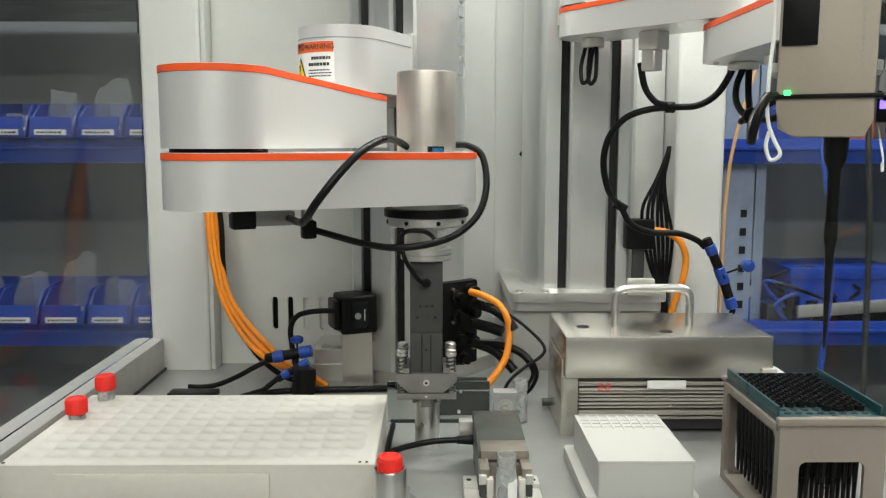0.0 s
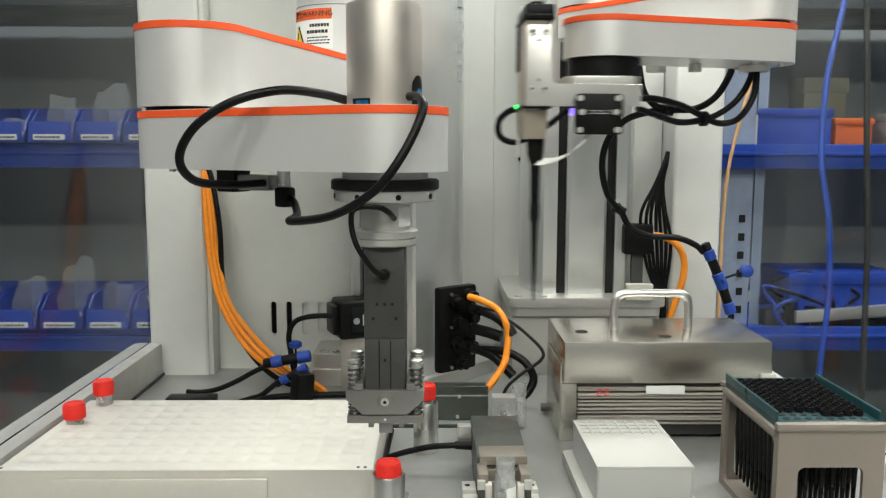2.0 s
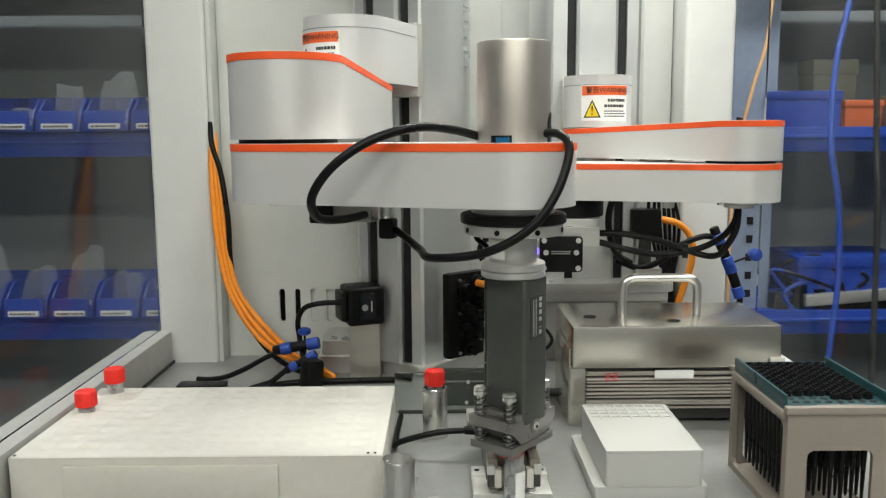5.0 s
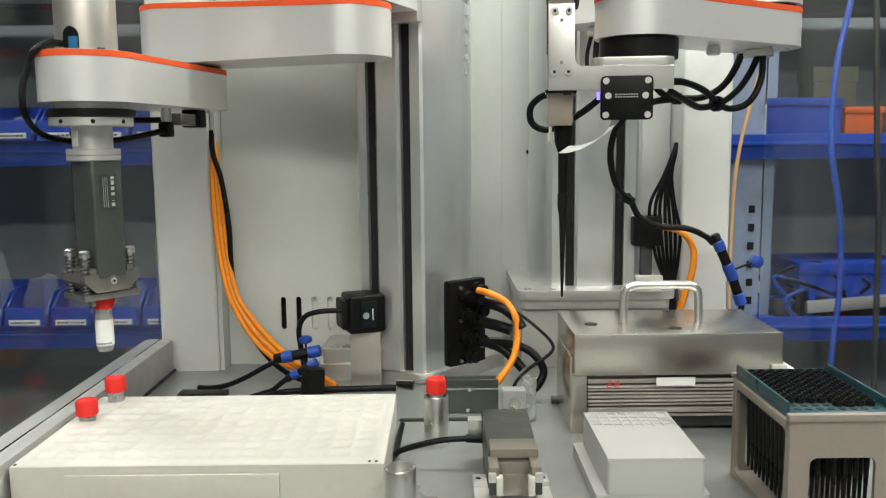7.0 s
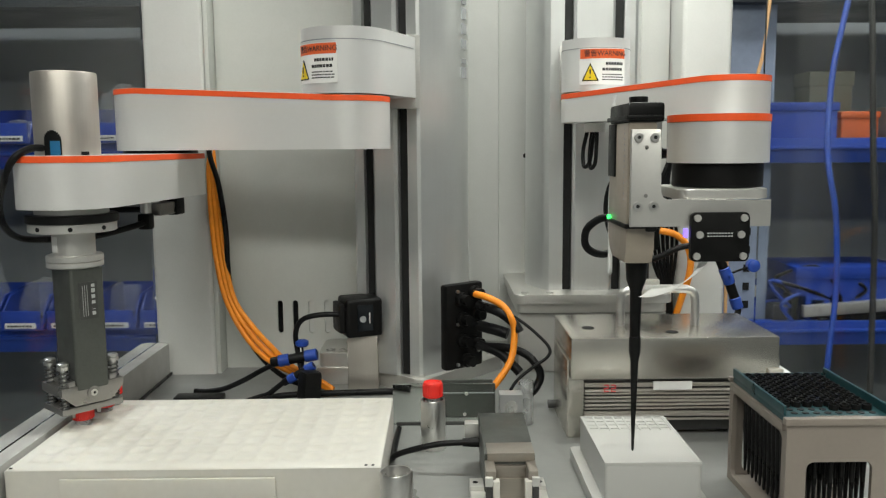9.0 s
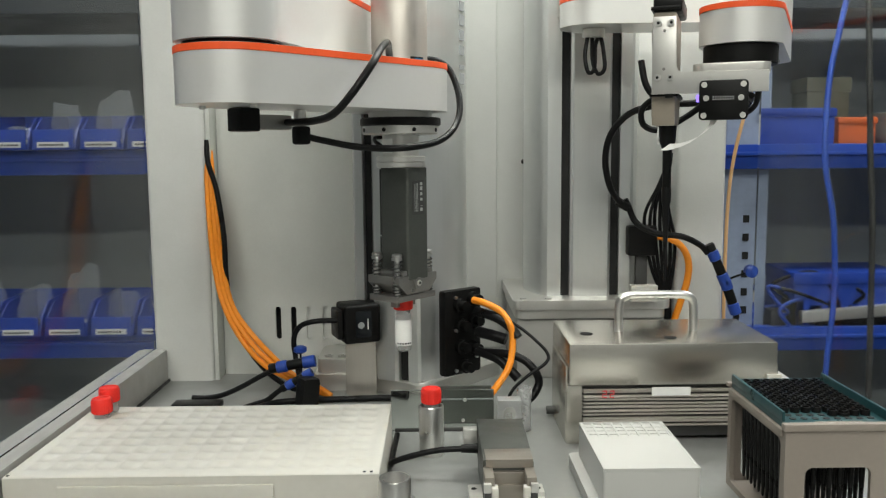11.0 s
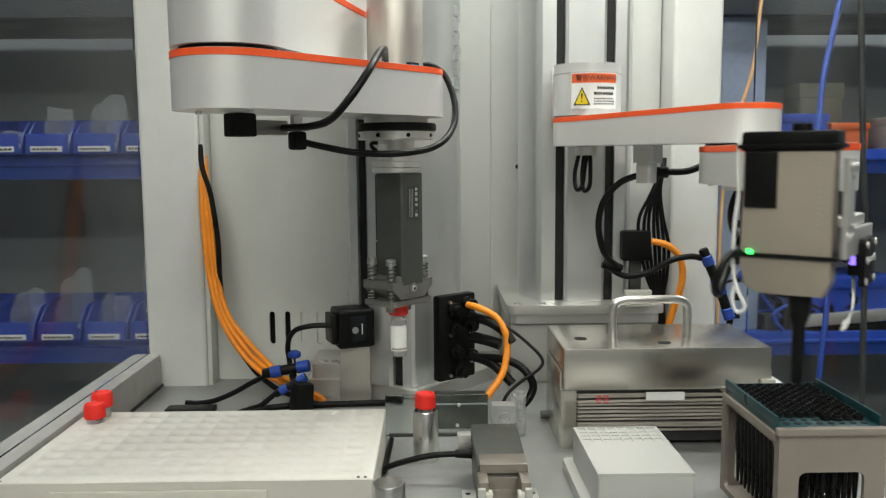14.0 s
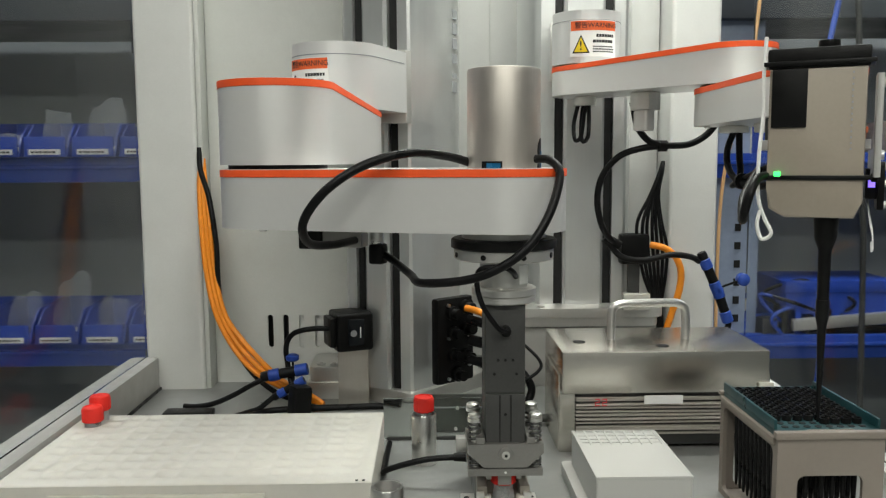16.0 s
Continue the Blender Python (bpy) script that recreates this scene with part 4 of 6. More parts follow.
strips = [[bm.verts.new(p + Vector((dx, dy, dz))) for dx, dy, dz in ((-0.005, 0, -0.0035), (0.005, 0, 0.0035), (0.005, 0.0008, 0.0035), (-0.005, 0.0008, -0.0035))] for p in path]
for A, B in zip(strips, strips[1:]):
    for i in range(4):
        bm.faces.new((A[i], A[(i + 1) % 4], B[(i + 1) % 4], B[i]))
part("ribbon_cable", bm, LABEL_WHITE, tool, "white flat ribbon cable hanging below the board")
part("violet_lamp", add_box(bm_new(), -0.0415, -0.0388, -0.05, -0.045, -0.06, -0.053), VIOLET_GLOW, tool, "small violet indicator")

bm = bm_new()
shell = [(-0.036, -0.07), (-0.03, -0.083), (0.02, -0.083), (0.032, -0.076), (0.034, -0.06), (0.034, 0.034), (-0.036, 0.034)]
add_prism(bm, shell, -0.019, 0.0055, 0.003, pose(-0.0735, -0.004, 0, 90, 0, 90))
pip = part("pipette", bm, PIPETTE_TAUPE, tool, "taupe electronic pipette with black cap", pose(0.005, 0, 0))
part("cap", add_box(bm_new(), -0.0925, -0.0625, -0.042, 0.032, 0.034, 0.05, 0.003), BLACK_PLASTIC, pip, "black pipette cap")
part("button", add_cyl(bm_new(), -0.0775, -0.012, 0.05, 0.056, 0.008, seg=18, bevel=0.001), BLACK_PLASTIC, pip, "black button")
part("screen", add_box(bm_new(), -0.0942, -0.0922, 0.002, 0.028, -0.012, 0.0335, 0.0008), BLACK_PLASTIC, pip, "black screen window")
marks = bm_new()
for i in range(14):
    add_box(marks, -0.0930, -0.0923, -0.0305, -0.0292, -0.03 + i * 0.0045, -0.0285 + i * 0.0045)
part("scale_marks", marks, GREY_PRINT, pip, "column of small grey marks")
for z in (-0.053, 0.036):
    band = bm_new()
    add_box(band, -0.0945, -0.065, -0.0455, 0.0345, z, z + 0.0035, 0.001)
    part("cable_tie", band, BLACK_PLASTIC, pip, "black cable tie round the body")
part("tie_head", add_box(bm_new(), -0.078, -0.07, -0.0505, -0.0455, -0.055, -0.048, 0.001), BLACK_PLASTIC, pip)
part("status_lamp", add_box(bm_new(), -0.0953, -0.0925, 0.0195, 0.0245, -0.0505, -0.0465, 0.001), GREEN_GLOW, pip, "glowing green status lamp")
part("white_strap", add_tube(bm_new(), [(-0.088, 0.0335, 0.06), (-0.09, 0.0345, 0.03), (-0.088, 0.034, 0.0), (-0.09, 0.036, -0.03), (-0.09, 0.036, -0.065), (-0.09, 0.031, -0.083), (-0.091, 0.025, -0.096), (-0.09, 0.032, -0.101), (-0.09, 0.036, -0.09), (-0.09, 0.034, -0.078)], 0.0016, 8), LABEL_WHITE, pip, "white hanging strap")
part("nozzle", add_lathe(bm_new(), [(0.0035, -0.158), (0.0045, -0.156), (0.005, -0.11), (0.0085, -0.1), (0.0095, -0.083)], 24, Matrix.Translation((-0.077, -0.015, 0))), BLACK_PLASTIC, pip, "black tapered nozzle")
part("cable", add_tube(bm_new(), [(-0.09, 0.03, -0.05), (-0.1, 0.036, -0.052), (-0.1105, 0.04, -0.062), (-0.1105, 0.044, -0.077), (-0.1, 0.046, -0.085), (-0.085, 0.048, -0.084), (-0.06, 0.05, -0.07), (-0.04, 0.045, -0.055), (-0.03, 0.04, -0.045)], 0.0036, 10), BLACK_RUBBER, pip, "black pipette cable")

TIP = [(0.0006, -0.254), (0.0012, -0.252), (0.0022, -0.219), (0.0036, -0.172), (0.0052, -0.164), (0.0052, -0.15)]


def pipette_tip(x, y, z, label, group=""):
    """A black tip whose open end is at z."""
    t = thing("pipette_tip", x, y, z, label, "pipette tip", group)
    part("cone", add_lathe(bm_new(), [(r, h + 0.15) for r, h in TIP], 16), TIP_BLACK, t)
    return t


# ---- things on the deck ----
def turned_holder(x, y, wide=0.0, top=0.0):
    h = thing("tube_holder", x, y, 0.0, "polished steel tube holder standing on the deck", "tube holder", "tube holders")
    part("sleeve", add_lathe(bm_new(), [(0.0125 + wide, 0.0), (0.013 + wide, 0.0008), (0.013 + wide, 0.0515 + top), (0.0122 + wide, 0.053 + top), (0.0112 + wide * 0.5, 0.053 + top), (0.0108 + wide * 0.4, 0.0515 + top), (0.0108, 0.006), (0.0, 0.0058)], 48), POLISHED, h)
    for i in range(3):
        a = math.radians(30 + 120 * i)
        part("inner_ridge", add_box(bm_new(), -0.001, 0.001, -0.0006, 0.0006, 0.006, 0.046, 0, 2, pose(0.0105 * math.cos(a), 0.0105 * math.sin(a), 0, 0, 0, math.degrees(a))), POLISHED, h)
    return h


TUBE_H = 0.047
cap_data = []


def tube_cap(name, parent, x=0, y=0, z=0):
    if not cap_data:
        bm = add_lathe(bm_new(), [(0.0092, 0.0), (0.0102, 0.0006), (0.0104, 0.0135), (0.0096, 0.0156), (0.0075, 0.016), (0.007, 0.0148), (0.0, 0.0147)], 32)
        for i in range(32):
            a = 2 * math.pi * i / 32
            add_box(bm, 0.0100, 0.0107, -0.0004, 0.0004, 0.0012, 0.013, 0, 2, pose(0, 0, 0, 0, 0, math.degrees(a)))
        cap_data.append(mesh_of("cap", bm, RED_CAP))
    ob = new(name, cap_data[0])
    ob.parent = parent
    ob.matrix_basis = pose(x, y, z)
    return ob


def sample_tube(x, y, z, capped, label):
    t = thing("sample_tube", x, y, z, label, "sample tube", "sample tubes")
    part("body", add_lathe(bm_new(), [(0.003, 0.0), (0.0072, 0.0015), (0.0085, 0.005), (0.0087, 0.04), (0.0078, 0.0415), (0.0078, 0.0425), (0.0082, 0.043), (0.0078, 0.0445), (0.0082, 0.0455), (0.0078, 0.0465), (0.0079, 0.058), (0.0068, 0.058), (0.0068, 0.01), (0.0, 0.008)], 32), TUBE_CLEAR, t, "ribbed translucent tube")
    lab = curved_sheet(0.0088, 0.9, -0.019, 0.019, 0.008, 0.036, 0.0003, 18)
    part("paper_label", lab, LABEL_WHITE, t, "white paper label")
    bars = bm_new()
    for i in range(6):
        tmp = curved_sheet(0.0091, 0.9, -0.009 + i * 0.003, -0.0072 + i * 0.003, 0.0095, 0.0112, 0.0003, 1)
        me = bpy.data.meshes.new("tmp")
        tmp.to_mesh(me)
        tmp.free()
        bars.from_mesh(me)
        bpy.data.meshes.remove(me)
    part("print", bars, LABEL_INK, t, "small unreadable black print")
    if capped:
        tube_cap("cap", t, 0, 0, TUBE_H)
    return t


turned_holder(-0.0056, 0.862)
turned_holder(-0.035, 0.676, 0.0008, -0.003)
sample_tube(-0.0056, 0.862, 0.0085, True, "red-capped tube standing in the steel holder")
TRAY = 0.043
HX, AX, AY, BY, CY = -0.351, -0.3565, 0.826, 0.866, 0.8865
tube_a = sample_tube(AX, AY, 0.0065, True, "red-capped tube carried from the white tray")
sample_tube(HX, CY, 0.0065, True, "red-capped tube standing untouched in the white tray")
VISE = (0.062, 0.69)
tube_b = sample_tube(VISE[0], VISE[1], 0.0063, False, "open translucent tube clamped in the vise")
cap_b = thing("screw_cap", -0.035, 0.676, 0.0535, "loose red screw cap resting on the steel holder", "screw cap")
tube_cap("cap", cap_b)

# white tube tray with a grid of wells
tray = thing("tube_tray", -0.207, 0.792, 0.0, "milky white plastic tube tray with rows of wells", "tube tray")
PX, PY = 0.02, 0.02
gx0, gx1, gy0, gy1 = -0.3725, -0.0495, 0.7035, 0.9005
outer = bm_new()
cells_x = [HX + PX * i for i in range(15)]
cells_y = [CY - PY * j for j in range(9)]
seg = 16
for cx in cells_x:
    for cy in cells_y:
        x0, x1, y0, y1 = cx - PX / 2, cx + PX / 2, cy - PY / 2, cy + PY / 2
        ring, low, sq = [], [], []
        for k in range(seg):
            a = 2 * math.pi * k / seg
            c, s_ = math.cos(a), math.sin(a)
            ring.append(outer.verts.new((cx + 0.0088 * c + 0.207, cy + 0.0088 * s_ - 0.792, TRAY)))
            low.append(outer.verts.new((cx + 0.0066 * c + 0.207, cy + 0.0066 * s_ - 0.792, TRAY - 0.0014)))
            q = 1 / max(abs(c), abs(s_))
            sq.append(outer.verts.new((cx + PX / 2 * c * q + 0.207, cy + PY / 2 * s_ * q - 0.792, TRAY)))
        for k in range(seg):
            n = (k + 1) % seg
            outer.faces.new((ring[k], ring[n], sq[n], sq[k]))
            outer.faces.new((low[k], low[n], ring[n], ring[k]))
        outer.faces.new(low)
X0, X1, Y0, Y1 = cells_x[0] - PX / 2, cells_x[-1] + PX / 2, cells_y[-1] - PY / 2, cells_y[0] + PY / 2
loops = []
for x0, x1, y0, y1, z in ((X0, X1, Y0, Y1, TRAY), (gx0 + 0.0014, gx1 - 0.0014, gy0 + 0.0014, gy1 - 0.0014, TRAY), (gx0, gx1, gy0, gy1, TRAY - 0.0014)):
    loops.append([outer.verts.new((x + 0.207, y - 0.792, z)) for x, y in ((x0, y0), (x1, y0), (x1, y1), (x0, y1))])
for A, B in zip(loops, loops[1:]):
    for k in range(4):
        outer.faces.new((A[k], B[k], B[(k + 1) % 4], A[(k + 1) % 4]))
part("well_plate", outer, TRAY_WHITE, tray, "top sheet with round wells", smooth=60)
tagged(tray.children[0], kind="stuff")
for nm, b in (("side_wall", (gx0, X0, Y0, Y1)), ("side_wall", (X1, gx1, Y0, Y1)), ("front_wall", (gx0, gx1, gy0, Y0)), ("back_wall", (gx0, gx1, Y1, gy1))):
    part(nm, add_box(bm_new(), b[0] + 0.207, b[1] + 0.207, b[2] - 0.792, b[3] - 0.792, 0.0, TRAY - 0.0014), TRAY_WHITE, tray)
bm = add_box(bm_new(), X0 + 0.207, X1 + 0.207, Y0 - 0.792, Y1 - 0.792, 0.0, 0.004)
part("floor_sheet", bm, TRAY_WHITE, tray)
for x in (-0.3685, -0.0625, -0.0565):
    part("corner_mark", add_box(bm_new(), x + 0.207 - 0.0012, x + 0.207 + 0.0012, -0.087, -0.0845, TRAY, TRAY + 0.0005), BLACK_PLASTIC, tray)
front = thing("tray_lid", -0.24, 0.7, 0.0, "milky white plastic lid standing against the tray", "lid")
part("sheet", add_box(bm_new(), -0.085, 0.1, 0.0, 0.003, 0.004, 0.035, 0.001), TRAY_WHITE, front)
part("lip", add_box(bm_new(), -0.087, 0.102, -0.001, 0.003, 0.0, 0.005, 0.0008), TRAY_WHITE, front)

# deep-well plate
plate = thing("deep_well_plate", 0.1847, 0.763, 0.0, "milky translucent deep-well plate with faint well grid", "well plate")
part("skirt", add_prism(bm_new(), round_rect(-0.0515, 0.0475, -0.0612, 0.066, 0.004), 0.0, 0.012, 0.0012), PLATE_CLEAR, plate)
part("body", add_prism(bm_new(), round_rect(-0.042, 0.042, -0.0618, 0.0618, 0.003), 0.0122, 0.0418, 0.001), PLATE_CLEAR, plate)
rim = bm_new()
for b in ((-0.042, -0.0402, -0.0618, 0.0618), (0.0402, 0.042, -0.0618, 0.0618), (-0.0402, 0.0402, -0.0618, -0.06), (-0.0402, 0.0402, 0.06, 0.0618)):
    add_box(rim, b[0], b[1], b[2], b[3], 0.0418, 0.045, 0.0004)
part("rim", rim, PLATE_CLEAR, plate)
part("well_floor", add_box(bm_new(), -0.0401, 0.0401, 0.0196, 0.0599, 0.0418, 0.0438), PLATE_CLEAR, plate)
part("top_sheet", add_box(bm_new(), -0.0402, 0.0402, -0.06, 0.0195, 0.0418, 0.0448), PLATE_CLEAR, plate)
for i in range(9):
    x = -0.0392 + i * 0.0098
    part("rib", add_box(bm_new(), x - 0.0009, x + 0.0009, 0.0197, 0.0599, 0.0418, 0.0446), PLATE_CLEAR, plate)
for k in range(4):
    y = 0.0285 + k * 0.0098
    part("cross_rib", add_box(bm_new(), -0.0401, 0.0401, y - 0.0008, y + 0.0008, 0.0418, 0.0444), PLATE_CLEAR, plate)


# tip rack
RX, RY, RZ = 0.3185, 0.713, 0.0945
rack = thing("tip_rack", RX, RY, 0.0, "warm grey tip rack with teal tray of black tips", "tip rack")
hx, hy = 0.0428, 0.0639


def rack_wall(name, length, at, o0, o1, zlow, drop=0.03):
    """An end wall with a large round-cornered opening, as one frame."""
    bm = bm_new()
    L = length / 2
    outer_ = [(-L, 0.0), (L, 0.0), (L, RZ), (-L, RZ)]
    hole = round_rect(-L + o0, L - o1, zlow, RZ - drop, 0.006, 4)
    th = 0.004
    for side in (0, th):
        ov = [bm.verts.new(at @ Vector((x, side, z))) for x, z in outer_]
        hv = [bm.verts.new(at @ Vector((x, side, z))) for x, z in hole]
        es = [bm.edges.new((ov[i], ov[(i + 1) % 4])) for i in range(4)] + [bm.edges.new((hv[i], hv[(i + 1) % len(hv)])) for i in range(len(hv))]
        bmesh.ops.triangle_fill(bm, edges=es, use_beauty=True)
        if side == 0:
            keep = (ov, hv)
    for A, B in ((keep[0], ov), (keep[1], hv)):
        for i in range(len(A)):
            bm.faces.new((A[i], A[(i + 1) % len(A)], B[(i + 1) % len(A)], B[i]))
    return part(name, bm, RACK_GREY, rack)


rack_wall("front_wall", 2 * hx, pose(0, -hy, 0), 0.0165, 0.0165, 0.008)
rack_wall("back_wall", 2 * hx, pose(0, hy - 0.004, 0), 0.012, 0.012, 0.008)
rack_wall("side_wall", 2 * hy - 0.0082, pose(-hx + 0.004, 0, 0, 0, 0, 90), 0.005, 0.004, 0.006, 0.009)
rack_wall("side_wall", 2 * hy - 0.0082, pose(hx, 0, 0, 0, 0, 90), 0.005, 0.004, 0.006, 0.009)
part("rim", add_box(bm_new(), -hx - 0.0022, hx + 0.0022, -hy - 0.0022, -hy + 0.0045, RZ + 0.0002, RZ + 0.0062, 0.001), RACK_GREY, rack)
part("rim", add_box(bm_new(), -hx - 0.0022, hx + 0.0022, hy - 0.0045, hy + 0.0022, RZ + 0.0002, RZ + 0.0042, 0.001), RACK_GREY, rack)
part("rim", add_box(bm_new(), -hx - 0.0022, -hx + 0.0045, -hy + 0.0048, hy - 0.0048, RZ - 0.006, RZ - 0.0002 + 0.0004, 0.001), RACK_GREY, rack)
part("rack_floor", add_box(bm_new(), -hx + 0.0045, hx - 0.0045, -hy + 0.0045, hy - 0.0045, 0.0, 0.004), RACK_GREY, rack)
bm = bm_new()
add_box(bm, -hx + 0.0005, hx - 0.0005, -hy + 0.006, hy - 0.006, RZ + 0.0005, RZ + 0.0055, 0.0006)
tray_t = part("teal_tray", bm, TEAL, rack, "dark teal tip tray")
for x in (-hx + 0.0012, hx - 0.0012):
    part("tray_edge", add_box(bm_new(), x - 0.0012, x + 0.0012, -hy + 0.008, hy - 0.006, RZ + 0.0056, RZ + 0.0135, 0.0006), TEAL, tray_t)
part("tray_edge", add_box(bm_new(), -hx + 0.0026, hx - 0.0026, hy - 0.0086, hy - 0.0062, RZ + 0.0056, RZ + 0.009, 0.0006), TEAL, tray_t)
part("tray_tab", add_box(bm_new(), -0.018, 0.02, -hy + 0.0048, -hy + 0.0058, RZ - 0.004, RZ + 0.0063, 0.0003), RACK_GREY, tray_t)
tip_data = mesh_of("tip", add_lathe(bm_new(), [(0.0006, -0.086), (0.0013, -0.084), (0.0023, -0.05), (0.0034, -0.008), (0.0039, -0.002), (0.0039, 0.0065), (0.0030, 0.0065), (0.0028, 0.004)], 12), TIP_BLACK)
hole_data = mesh_of("hole", add_cyl(bm_new(), 0, 0, 0.0, 0.0004, 0.0028, seg=12), BLACK_MATT)
for j in range(12):
    for i in range(8):
        x, y = (i - 3.5) * 0.009, -0.0495 + j * 0.009
        if j == 0 or (j == 1 and i < 4):
            h = new("hole", hole_data)
            h.parent, h.matrix_basis = tray_t, pose(x, y, RZ + 0.0056)
            continue
        t = new("tip", tip_data)
        t.parent, t.matrix_basis = rack, pose(x, y, RZ + 0.0035)

# stainless heater box with handle
box = thing("steel_box", 0.2545, 0.884, 0.0, "stainless steel sheet box with lid and bar handle", "steel box")
W2, D = 0.112, 0.128
part("lid", add_box(bm_new(), -W2, W2, 0.0, D, 0.065, 0.111, 0.0025), SHEET_STEEL, box, "brushed stainless lid")
part("side_panel", add_box(bm_new(), -W2 - 0.003, -W2 - 0.0005, 0.006, D - 0.02, 0.0, 0.085, 0.0006), SHEET_STEEL, box)
part("side_panel", add_box(bm_new(), W2 + 0.0005, W2 + 0.003, 0.006, D - 0.02, 0.0, 0.085, 0.0006), SHEET_STEEL, box)
part("corner_leg", add_box(bm_new(), -W2 - 0.002, -W2 + 0.015, 0.003, 0.0055, 0.0, 0.0645, 0.0006), SHEET_STEEL, box)
part("corner_leg", add_box(bm_new(), W2 - 0.012, W2 + 0.002, 0.003, 0.0055, 0.0, 0.0645, 0.0006), SHEET_STEEL, box)
part("latch", add_box(bm_new(), W2 - 0.012, W2 + 0.004, -0.003, 0.002, 0.058, 0.076, 0.001), TRAY_WHITE, box, "small cream latch")
core = part("inner_unit", add_box(bm_new(), -W2 + 0.016, W2 - 0.013, 0.012, D - 0.03, 0.004, 0.0645, 0.002), DARK_ANOD, box, "dark instrument inside the box")
# uneven bars imitate the blurry reflected stripes of the clear window
for k in range(11):
    zk = 0.0185 + k * 0.0041 + 0.0004 * math.sin(k * 2.3)
    part("louvre", add_box(bm_new(), -W2 + 0.0165, W2 - 0.0135, 0.0065, 0.0118, 0.0, 0.0026 + 0.0006 * math.sin(k * 1.7), 0.0004, 1, pose(0, 0, zk, -8 + 10 * math.sin(k * 3.1), 0.25 * math.sin(k * 1.3))), BRUSHED, core, "thin grey bar imitating a streak of reflection in the box window")
part("label", add_box(bm_new(), -0.022, 0.02, 0.0035, 0.0045, 0.0525, 0.0618), LABEL_WHITE, box, "white label with unreadable print")
disp = bm_new()
for u in (0.0, 0.008):
    for a, b, c, d in ((0, 0.005, 0.0, 0.001), (0, 0.005, 0.0035, 0.0045), (0, 0.005, 0.007, 0.008), (0, 0.001, 0, 0.0045), (0.004, 0.005, 0.0035, 0.008)):
        add_box(disp, -0.075 + u + a, -0.075 + u + b, 0.0052, 0.0062, 0.050 + c, 0.050 + d)
part("display", disp, RED_GLOW, box, "glowing red digits as bars")
part("handle", add_tube(bm_new(), [(-0.046, 0.062, 0.111), (-0.046, 0.062, 0.135), (-0.044, 0.062, 0.147), (-0.036, 0.062, 0.152), (-0.02, 0.062, 0.153), (0.02, 0.062, 0.153), (0.03, 0.062, 0.152), (0.037, 0.062, 0.147), (0.039, 0.062, 0.135), (0.039, 0.062, 0.111)], 0.0048, 14), POLISHED, box, "polished bar handle")
for x, y in ((-0.085, 0.05), (0.003, 0.026)):
    part("lid_hole", add_cyl(bm_new(), x, y, 0.1112, 0.1116, 0.007, seg=24), BLACK_MATT, box, "dark round hole in the lid")
part("hinge_screw", add_cyl(bm_new(), 0, 0, 0, 0.008, 0.005, seg=14, m=pose(-W2 - 0.003, 0.098, 0.008, 0, -90)), DARK_ANOD, box)

# capping vise
vise = thing("clamp_vise", VISE[0], VISE[1], 0.0, "metal clamping vise with dark electric drive", "vise")
part("foot", add_box(bm_new(), -0.034, 0.034, 0.003, 0.036, 0.0, 0.0105, 0.001), MACHINED, vise)
part("foot_step", add_box(bm_new(), -0.034, 0.034, 0.0362, 0.056, 0.0, 0.0142, 0.001), MACHINED, vise)
for x in (-0.016, 0.016):
    part("foot_screw", add_lathe(bm_new(), [(0.0045, 0.0106), (0.0045, 0.0128), (0.0025, 0.0128), (0.0022, 0.0115), (0.0, 0.0115)], 18, Matrix.Translation((x, 0.011, 0))), POLISHED, vise)
for x in (-0.029, 0.029):
    part("foot_hole", add_cyl(bm_new(), x, 0.0455, 0.0143, 0.0146, 0.0025, seg=16), BLACK_MATT, vise)
part("face_plate", add_box(bm_new(), -0.0145, 0.0145, 0.016, 0.0216, 0.0144, 0.041, 0.0008), TAUPE_STEEL, vise, "ground steel face plate")
part("cross_plate", add_box(bm_new(), -0.0155, 0.013, 0.0128, 0.0158, 0.012, 0.031, 0.0006), TAUPE_STEEL, vise)
for s_ in (-1, 1):
    part("jaw", add_box(bm_new(), s_ * 0.0178 - 0.0042, s_ * 0.0178 + 0.0042, -0.004, 0.0215, 0.03, 0.0445, 0.001), TAUPE_STEEL, vise, "ground steel clamp jaw")
    part("jaw_tip", add_box(bm_new(), s_ * 0.0197 - 0.0033, s_ * 0.0197 + 0.0033, -0.0085, -0.0042, 0.0325, 0.0405, 0.0008), MACHINED, vise, "bright jaw tip")
    part("jaw_foot", add_box(bm_new(), s_ * 0.0195 - 0.0028, s_ * 0.0195 + 0.0028, -0.008, -0.0002, 0.0215, 0.0322, 0.0008), DARK_ANOD, vise)
    part("jaw_pad", add_box(bm_new(), s_ * 0.0135 - 0.0028, s_ * 0.0135 + 0.0028, -0.0085, -0.0002, 0.021, 0.037, 0.0006), TRAY_WHITE, vise, "cream plastic pad")
part("drive", add_prism(bm_new(), [(-0.022, 0.022), (0.022, 0.022), (0.024, 0.135), (-0.022, 0.135)], 0.0145, 0.05, 0.002), GREEN_ANOD, vise, "dark grey-green electric drive")
part("drive_base", add_box(bm_new(), -0.021, 0.022, 0.0565, 0.13, 0.0, 0.0144), GREEN_ANOD, vise)
part("top_strip", add_box(bm_new(), -0.0195, 0.0215, 0.0208, 0.046, 0.0502, 0.0512, 0.0003), TAUPE_STEEL, vise, "brown-grey ground strip")
